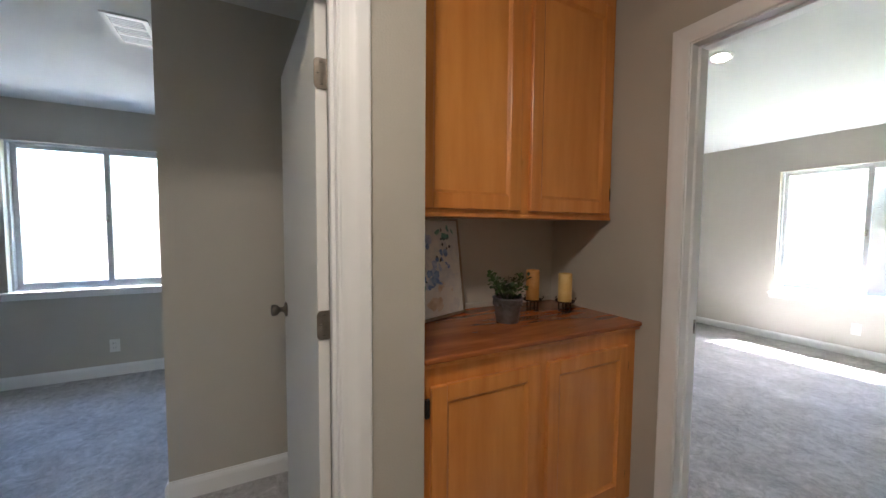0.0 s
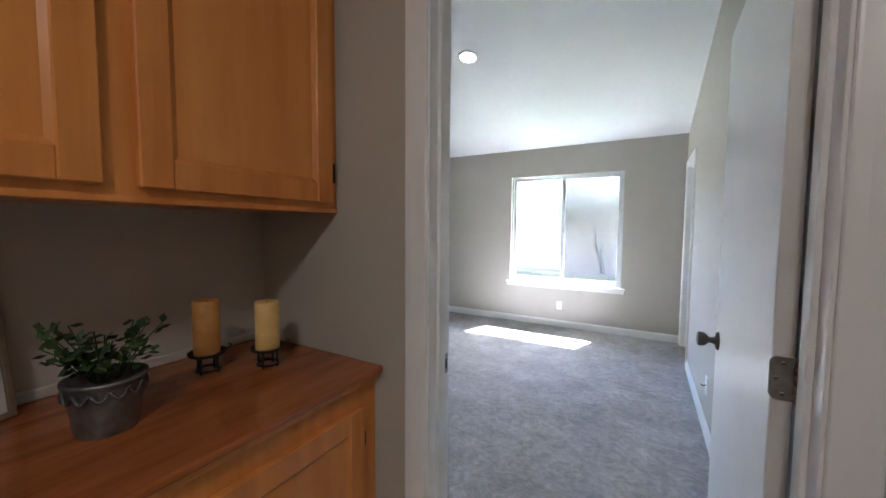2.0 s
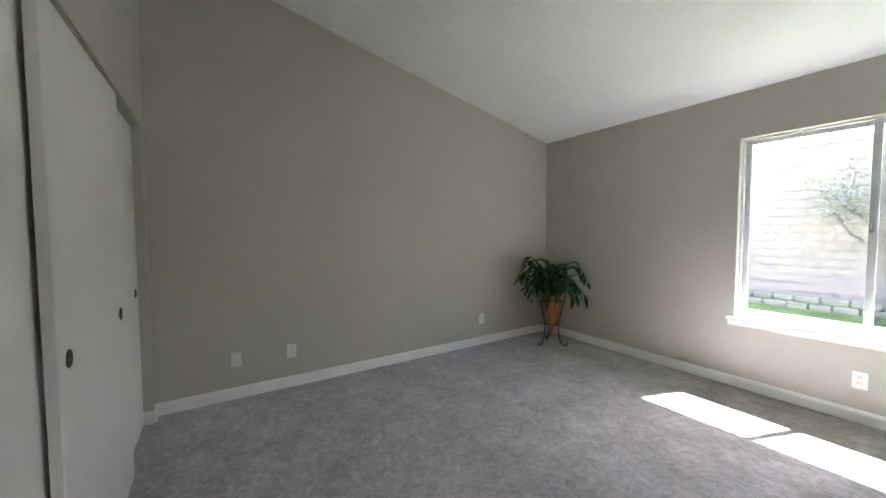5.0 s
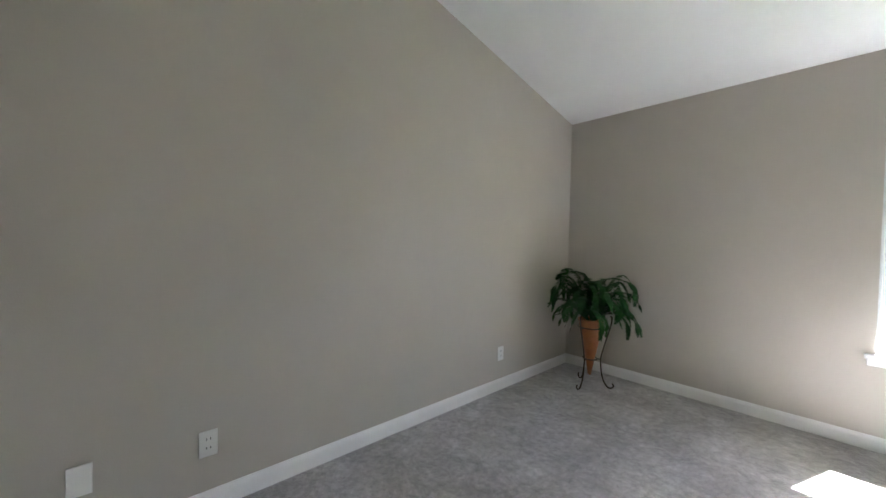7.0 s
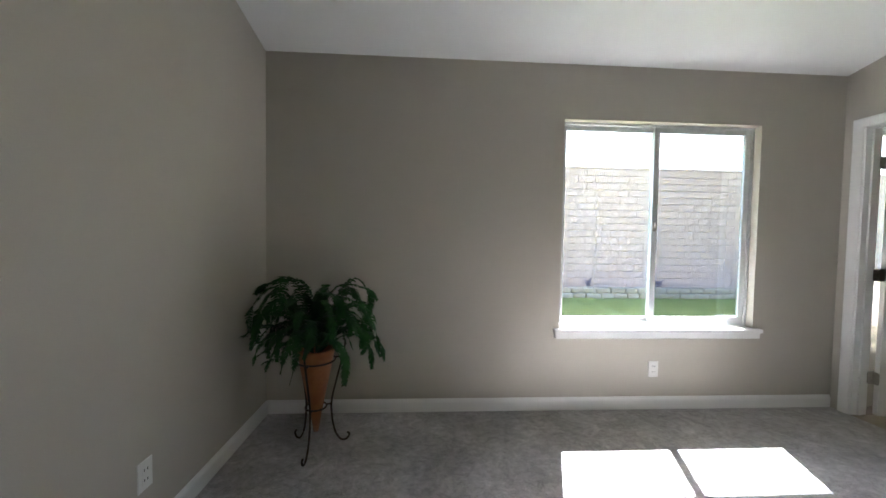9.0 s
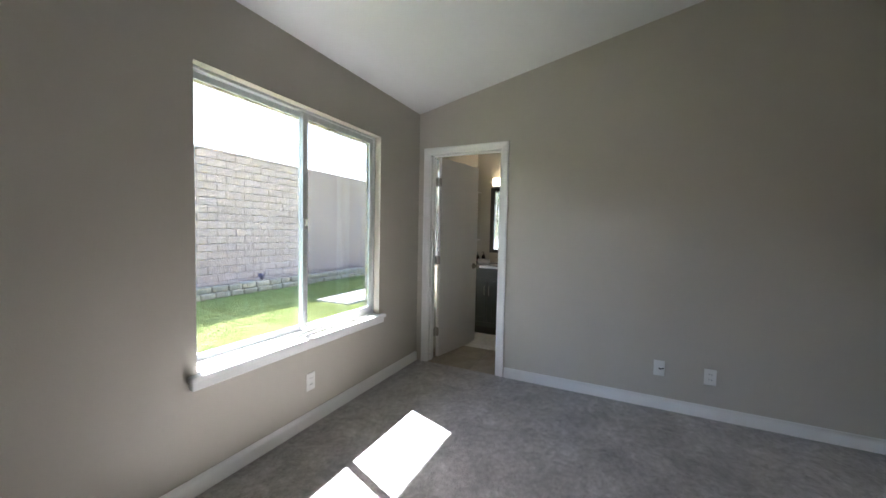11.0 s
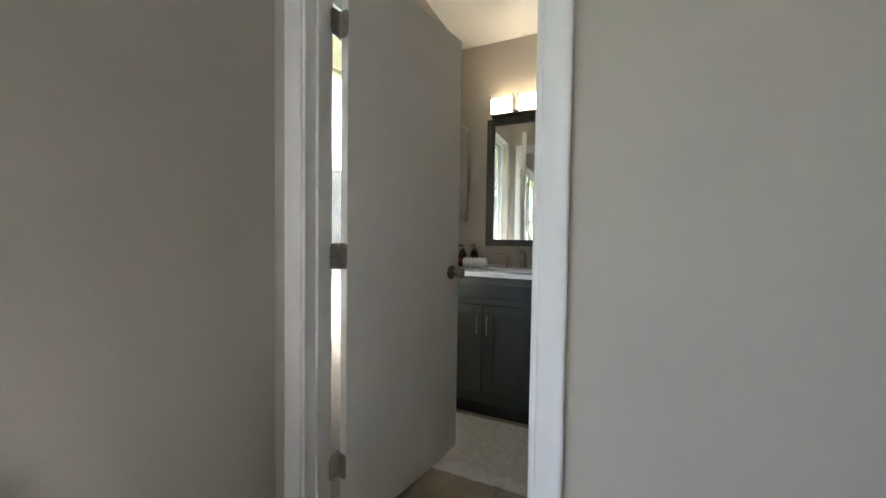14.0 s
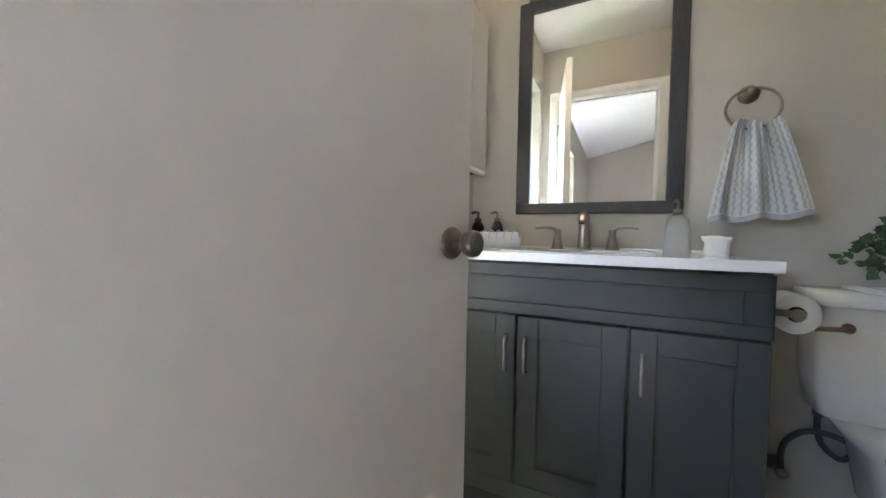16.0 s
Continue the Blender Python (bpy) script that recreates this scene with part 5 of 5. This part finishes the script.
# mirror
mir = empty("wall_mirror", "rectangular wall mirror in a dark grey wood frame", "mirror")
MX, MY0, MY1, MZ0, MZ1, MW = 1.602, -0.812, -0.206, 1.02, 1.90, 0.055
for a in ((MY0, MY1, MZ0, MZ0 + MW * 0.8), (MY0, MY1, MZ1 - MW * 0.8, MZ1), (MY0, MY0 + MW, MZ0 + MW * 0.8, MZ1 - MW * 0.8), (MY1 - MW, MY1, MZ0 + MW * 0.8, MZ1 - MW * 0.8)):
    part("frame_bar", bbox(MX, 1.624, *a, bevel=0.004, seg=2), M_FRAME, mir)
part("glass", bbox(1.614, 1.623, MY0 + MW - 0.004, MY1 - MW + 0.004, MZ0 + MW * 0.8 - 0.004, MZ1 - MW * 0.8 + 0.004), M_MIRROR, mir, "silvered mirror glass")

# vanity light
vl = empty("vanity_light", "three-shade brushed nickel vanity light, switched on", "wall lamp")
part("back_plate", bbox(1.60, 1.624, -0.785, -0.243, 1.906, 1.95, bevel=0.003), M_NICKEL, vl)
part("bar", bbox(1.545, 1.60, -0.785, -0.243, 1.909, 1.918, bevel=0.002), M_NICKEL, vl)
for yc in (-0.330, -0.513, -0.698):
    b = bmesh.new()
    pr = [(1.60, 1.919), (1.535, 1.919), (1.515, 1.935), (1.508, 1.969), (1.515, 2.002), (1.535, 2.018), (1.60, 2.018)]
    ends = [[b.verts.new((x, y, z)) for x, z in pr] for y in (yc - 0.072, yc + 0.072)]
    for i in range(len(pr)):
        j = (i + 1) % len(pr)
        b.faces.new((ends[0][i], ends[0][j], ends[1][j], ends[1][i]))
    b.faces.new(ends[0])
    b.faces.new(ends[1])
    bmesh.ops.recalc_face_normals(b, faces=b.faces)
    s = part("shade", b, M_SHADE, vl, "glowing frosted glass shade")
    for y in (yc - 0.078, yc + 0.072):
        part("end_clip", bbox(1.506, 1.60, y, y + 0.006, 1.915, 2.023, bevel=0.001), M_KNOB, s)

# medicine cabinet on the window wall
mc = empty("medicine_cabinet", "recessed mirrored medicine cabinet, door ajar", "cabinet")
part("body", bbox(1.30, 1.54, -0.045, -0.001, 1.19, 1.83, bevel=0.002), M_DARK, mc)
part("mirror_door", bbox(1.295, 1.55, -0.085, -0.052, 1.185, 1.835, bevel=0.004), M_TRIM, mc, "white-edged mirror door")
part("bevel_panel", bbox(1.305, 1.54, -0.0885, -0.0852, 1.198, 1.822, bevel=0.003), M_MIRROR, mc, "bevelled mirror face")

# towel ring and hand towel
tr = empty("towel_ring", "brushed nickel towel ring on the wall", "towel ring")
RY, RZ = -0.987, 1.372
part("rose", lathe([(0.001, 0), (0.030, 0), (0.028, -0.010), (0.016, -0.018), (0.012, -0.045), (0.001, -0.047)], 20, (1.624, RY + 0.004, RZ + 0.038), "X"), M_NICKEL, tr)
part("ring", tube([(1.583, RY + 0.072 * math.sin(a), RZ - 0.02 + 0.066 * math.cos(a)) for a in [i * math.pi / 20 for i in range(41)]], 0.0045, 8), M_NICKEL, tr)
tw = empty("hand_towel", "white hand towel with pale blue stripes, hanging gathered", "towel")


def towel_surface(u, v):
    """u across, v down; gathered at the ring and spread below."""
    half = 0.056 + 0.082 * v ** 0.85
    y = RY - 0.004 - (u - 0.5) * 2 * half - 0.024 * v
    x = 1.574 - (0.017 * math.sin(u * 15 + 1.2 * v) + 0.007 * math.sin(u * 33 - 2 * v)) * (1 - 0.25 * v) - 0.012 * (1 - v)
    z = 1.306 - 0.315 * v + 0.010 * math.sin(u * 7) * (1 - v) + 0.018 * (u - 0.5) * v + 0.006 * math.sin(u * 15) * v
    return Vector((x, y, z))


NU, NV = 60, 18


def towel_strip(u0, u1, n, off, v0=0.0, v1=1.0):
    b = bmesh.new()
    q = [[b.verts.new(towel_surface(u0 + (u1 - u0) * i / n, v0 + (v1 - v0) * j / NV) + Vector((off, 0, 0))) for j in range(NV + 1)] for i in range(n + 1)]
    for i in range(n):
        for j in range(NV):
            b.faces.new((q[i][j], q[i + 1][j], q[i + 1][j + 1], q[i][j + 1]))
    for f in b.faces:
        f.smooth = True
    return b


cloth = part("front_cloth", towel_strip(0, 1, NU, 0.0), M_TOWEL, tw)
for k in range(14):
    # woven stripes that waver between the loops
    b = bmesh.new()
    u = (k + 0.5) / 14
    rows = []
    for j in range(49):
        v = 0.93 * j / 48
        c = u + 0.0065 * (1 if j % 4 < 2 else -1)
        rows.append([b.verts.new(towel_surface(c + o, v) + Vector((-0.0022, 0, 0))) for o in (-0.013, 0.0, 0.013)])
    for p, q in zip(rows, rows[1:]):
        for i in range(2):
            b.faces.new((p[i], p[i + 1], q[i + 1], q[i]))
    part("stripe", b, M_TOWEL2, cloth, "pale blue woven stripe")
part("hem", towel_strip(0, 1, NU, -0.003, 0.945, 1.0), M_TOWEL2, cloth, "pale blue hem")
bm = bmesh.new()
g = [[bm.verts.new(towel_surface(i / 30, j / 8 * 0.96) + Vector((0.024, 0, 0.0))) for j in range(9)] for i in range(31)]
for i in range(30):
    for j in range(8):
        bm.faces.new((g[i][j], g[i + 1][j], g[i + 1][j + 1], g[i][j + 1]))
part("back_cloth", bm, M_TOWEL, tw)

# toilet roll on the vanity's side
tp = empty("toilet_roll", "white toilet roll on a brushed nickel holder", "toilet roll")
part("roll", lathe([(0.020, 1.32), (0.050, 1.32), (0.052, 1.325), (0.052, 1.42), (0.050, 1.425), (0.020, 1.425)], 30, (0, -1.03, 0.732), "X"), M_PAPER, tp)
part("core", lathe([(0.018, 1.3195), (0.0205, 1.3195), (0.0205, 1.4255), (0.018, 1.4255)], 20, (0, -1.03, 0.732), "X"), M_DARK, tp)
part("post", tube(curve_pts([(1.295, -0.926, 0.738), (1.295, -0.975, 0.738), (1.297, -1.02, 0.735), (1.318, -1.03, 0.732), (1.41, -1.03, 0.732)], 6), 0.0095, 10), M_NICKEL, tp)
part("end_cap", lathe([(0.001, 1.286), (0.013, 1.287), (0.016, 1.294), (0.014, 1.304), (0.001, 1.306)], 16, (0, -1.025, 0.734), "X"), M_NICKEL, tp)
part("wall_rose", lathe([(0.001, -0.925), (0.022, -0.925), (0.020, -0.934), (0.001, -0.936)], 18, (1.295, 0, 0.738), "Y"), M_NICKEL, tp)

# toilet
to = empty("toilet", "white two-piece ceramic toilet with chrome lever", "toilet")
TYC = -1.36


def rounded(profile, n=32, square=3.0):
    """Stacked rounded-rectangle rings: (x centre, half x, half y, z)."""
    b = bmesh.new()
    rings = []
    for cx, hx, hy, z in profile:
        ring = []
        for k in range(n):
            a = 2 * math.pi * k / n
            c, s = math.cos(a), math.sin(a)
            p = 2.0 / square
            ring.append(b.verts.new((cx + hx * math.copysign(abs(c) ** p, c), TYC + hy * math.copysign(abs(s) ** p, s), z)))
        rings.append(ring)
    for p, q in zip(rings, rings[1:]):
        for k in range(n):
            b.faces.new((p[k], p[(k + 1) % n], q[(k + 1) % n], q[k]))
    b.faces.new(rings[0])
    b.faces.new(rings[-1])
    bmesh.ops.recalc_face_normals(b, faces=b.faces)
    for f in b.faces:
        f.smooth = True
    return b


tank = part("tank", rounded([(1.53, 0.06, 0.19, 0.42), (1.525, 0.080, 0.222, 0.43), (1.522, 0.089, 0.238, 0.52), (1.52, 0.092, 0.243, 0.745)], 40, 6), M_CERAMIC, to)
part("tank_lid", rounded([(1.516, 0.098, 0.250, 0.745), (1.515, 0.104, 0.258, 0.752), (1.515, 0.104, 0.258, 0.776), (1.516, 0.098, 0.252, 0.785)], 40, 7), M_CERAMIC, to)
part("flush_lever", tube(curve_pts([(1.428, TYC + 0.19, 0.69), (1.41, TYC + 0.19, 0.69), (1.405, TYC + 0.23, 0.688), (1.41, TYC + 0.262, 0.684)], 5), 0.007, 8), M_NICKEL, tank, "chrome flush lever")
part("lever_rose", lathe([(0.001, 0), (0.014, 0), (0.014, -0.008), (0.001, -0.010)], 16, (1.428, TYC + 0.19, 0.69), "X"), M_NICKEL, tank)
part("bowl", rounded([(1.22, 0.20, 0.10, 0.0), (1.21, 0.21, 0.11, 0.03), (1.20, 0.19, 0.10, 0.15), (1.16, 0.24, 0.15, 0.28), (1.14, 0.27, 0.185, 0.37), (1.14, 0.275, 0.19, 0.39)], 40, 2.3), M_CERAMIC, to)
part("pedestal_neck", rounded([(1.46, 0.11, 0.12, 0.20), (1.46, 0.12, 0.15, 0.36), (1.48, 0.12, 0.19, 0.42)], 32, 4), M_CERAMIC, to)
part("seat", rounded([(1.14, 0.270, 0.185, 0.391), (1.14, 0.278, 0.192, 0.398), (1.14, 0.274, 0.190, 0.412)], 40, 2.3), M_CERAMIC, to)
part("seat_lid", rounded([(1.14, 0.272, 0.188, 0.414), (1.14, 0.277, 0.191, 0.420), (1.14, 0.26, 0.178, 0.434), (1.14, 0.18, 0.11, 0.438)], 40, 2.3), M_CERAMIC, to)
part("supply_hose", tube(curve_pts([(1.56, -1.093, 0.20), (1.555, -1.088, 0.25), (1.545, -1.098, 0.305), (1.535, -1.14, 0.348), (1.525, -1.20, 0.350), (1.52, -1.236, 0.325),
                                    (1.525, -1.213, 0.287), (1.535, -1.179, 0.308), (1.54, -1.164, 0.35), (1.54, -1.162, 0.428)], 8), 0.0085, 8), M_RUBBER, to, "grey braided supply hose")
part("hose_nut", lathe([(0.001, 0.40), (0.013, 0.40), (0.013, 0.424), (0.001, 0.424)], 8, (1.54, -1.162, 0)), M_RUBBER, to)
part("stop_valve", lathe([(0.001, 0), (0.026, 0), (0.026, -0.004), (0.010, -0.006), (0.010, -0.05), (0.016, -0.052), (0.016, -0.075), (0.001, -0.076)], 16, (1.6245, -1.093, 0.19), "X"), M_NICKEL, to, "chrome stop valve")
thing("tank_cloth", bbox(1.43, 1.60, TYC - 0.19, TYC + 0.14, 0.785, 0.792, bevel=0.002), M_TOWEL, "folded striped cloth on the toilet tank", "cloth")
for k in range(6):
    thing("cloth_stripe", bbox(1.434, 1.596, TYC - 0.16 + k * 0.05, TYC - 0.15 + k * 0.05, 0.792, 0.7935), M_TOWEL2, "pale blue stripe woven in the tank cloth", "cloth", group="cloth stripes")

# ivy on the tank
iv = empty("ivy_plant", "trailing green ivy in a small white pot", "plant")
IC = Vector((1.51, TYC + 0.02, 0.7935))
part("pot", lathe([(0.001, 0), (0.035, 0), (0.045, 0.06), (0.047, 0.064), (0.041, 0.064), (0.001, 0.055)], 20, IC), M_CERAMIC, iv)
bm = bmesh.new()
rr = random.Random(21)
for i in range(22):
    a = rr.uniform(0, 6.28)
    l = rr.uniform(0.08, 0.2)
    hgt = rr.uniform(0.02, 0.14)
    tip = IC + Vector((math.cos(a) * l * 0.5, math.sin(a) * l, 0.06 + hgt - l * 0.45))
    mid = IC + Vector((math.cos(a) * l * 0.25, math.sin(a) * l * 0.5, 0.06 + hgt))
    line = curve_pts([IC + Vector((0, 0, 0.055)), mid, tip], 5)
    for q in line:
        q.x = min(q.x, 1.60)
        q.z = max(q.z, 0.80)
    tube(line, 0.0016, 4, bm)
    for p in line[2:]:
        d = Vector((rr.uniform(-1, 0.6), rr.uniform(-1, 1), rr.uniform(-0.6, 0.5))).normalized()
        u = d.orthogonal().normalized() * rr.uniform(0.010, 0.017)
        L = rr.uniform(0.022, 0.036)
        n = d.cross(u).normalized() * 0.004
        v = [bm.verts.new(c) for c in (p, p + d * L * 0.25 + u, p + d * L * 0.6 + u * 0.6 + n, p + d * L, p + d * L * 0.6 - u * 0.6 + n, p + d * L * 0.25 - u)]
        bm.faces.new(v)
part("vines", bm, M_LEAF, iv)

# rug
rug = bmesh.new()
bmesh.ops.create_grid(rug, x_segments=60, y_segments=90, size=0.5)
for v in rug.verts:
    x, y = v.co.x, v.co.y
    edge = min(0.5 - abs(x), 0.5 - abs(y))
    v.co = Vector((0.905 + x * 0.53 + 0.006 * noise.noise(Vector((x * 14, y * 14, 2))), -0.62 + y * 0.80 + 0.10 * x + 0.006 * noise.noise(Vector((x * 14, y * 14, 7))),
                   0.004 + 0.022 * min(1, edge * 14) + 0.003 * noise.noise(Vector((x * 22, y * 34, 0)))))
geo = bmesh.ops.extrude_face_region(rug, geom=list(rug.faces))
for v in geo["geom"]:
    if isinstance(v, bmesh.types.BMVert):
        v.co.z = max(v.co.z - 0.02, -0.001)
bmesh.ops.recalc_face_normals(rug, faces=rug.faces)
thing("bath_rug", rug, M_RUG, "fluffy off-white bath rug before the vanity", "rug")

# ---- floor tiles ----
TS = 0.33
tile_ob = bpy.data.objects["floor_bathroom"]
tm = mesh_of("tile", bbox(0.002, TS - 0.002, 0.002, TS - 0.002, 0, 0.0085, bevel=0.0015), M_TILE)
for i in range(5):
    for j in range(6):
        x, y = 0.0 + i * TS - 0.02, -1.90 + j * TS
        x0, x1, y0, y1 = max(x, 0.0), min(x + TS, 1.62), max(y, -1.875), min(y + TS, -0.003)
        if x1 - x0 < 0.03 or y1 - y0 < 0.03:
            continue
        # tiles within the doorway are cut at the jambs
        if x0 < 0.11 and (y1 < B_Y0 + 0.02 or y0 > B_Y1 - 0.02):
            x0 = 0.117
        if x0 < 0.11:
            y0, y1 = max(y0, B_Y0 + 0.02), min(y1, B_Y1 - 0.02)
        if x1 - x0 < 0.03 or y1 - y0 < 0.03:
            continue
        full = abs(x1 - x0 - TS) < 1e-6 and abs(y1 - y0 - TS) < 1e-6
        me = tm if full else mesh_of("tile", bbox(0.002, x1 - x0 - 0.002, 0.002, y1 - y0 - 0.002, 0, 0.0085, bevel=0.0015), M_TILE)
        ob = new("tile", me)
        ob.parent = tile_ob
        ob.location = (x0, y0, -0.0079)
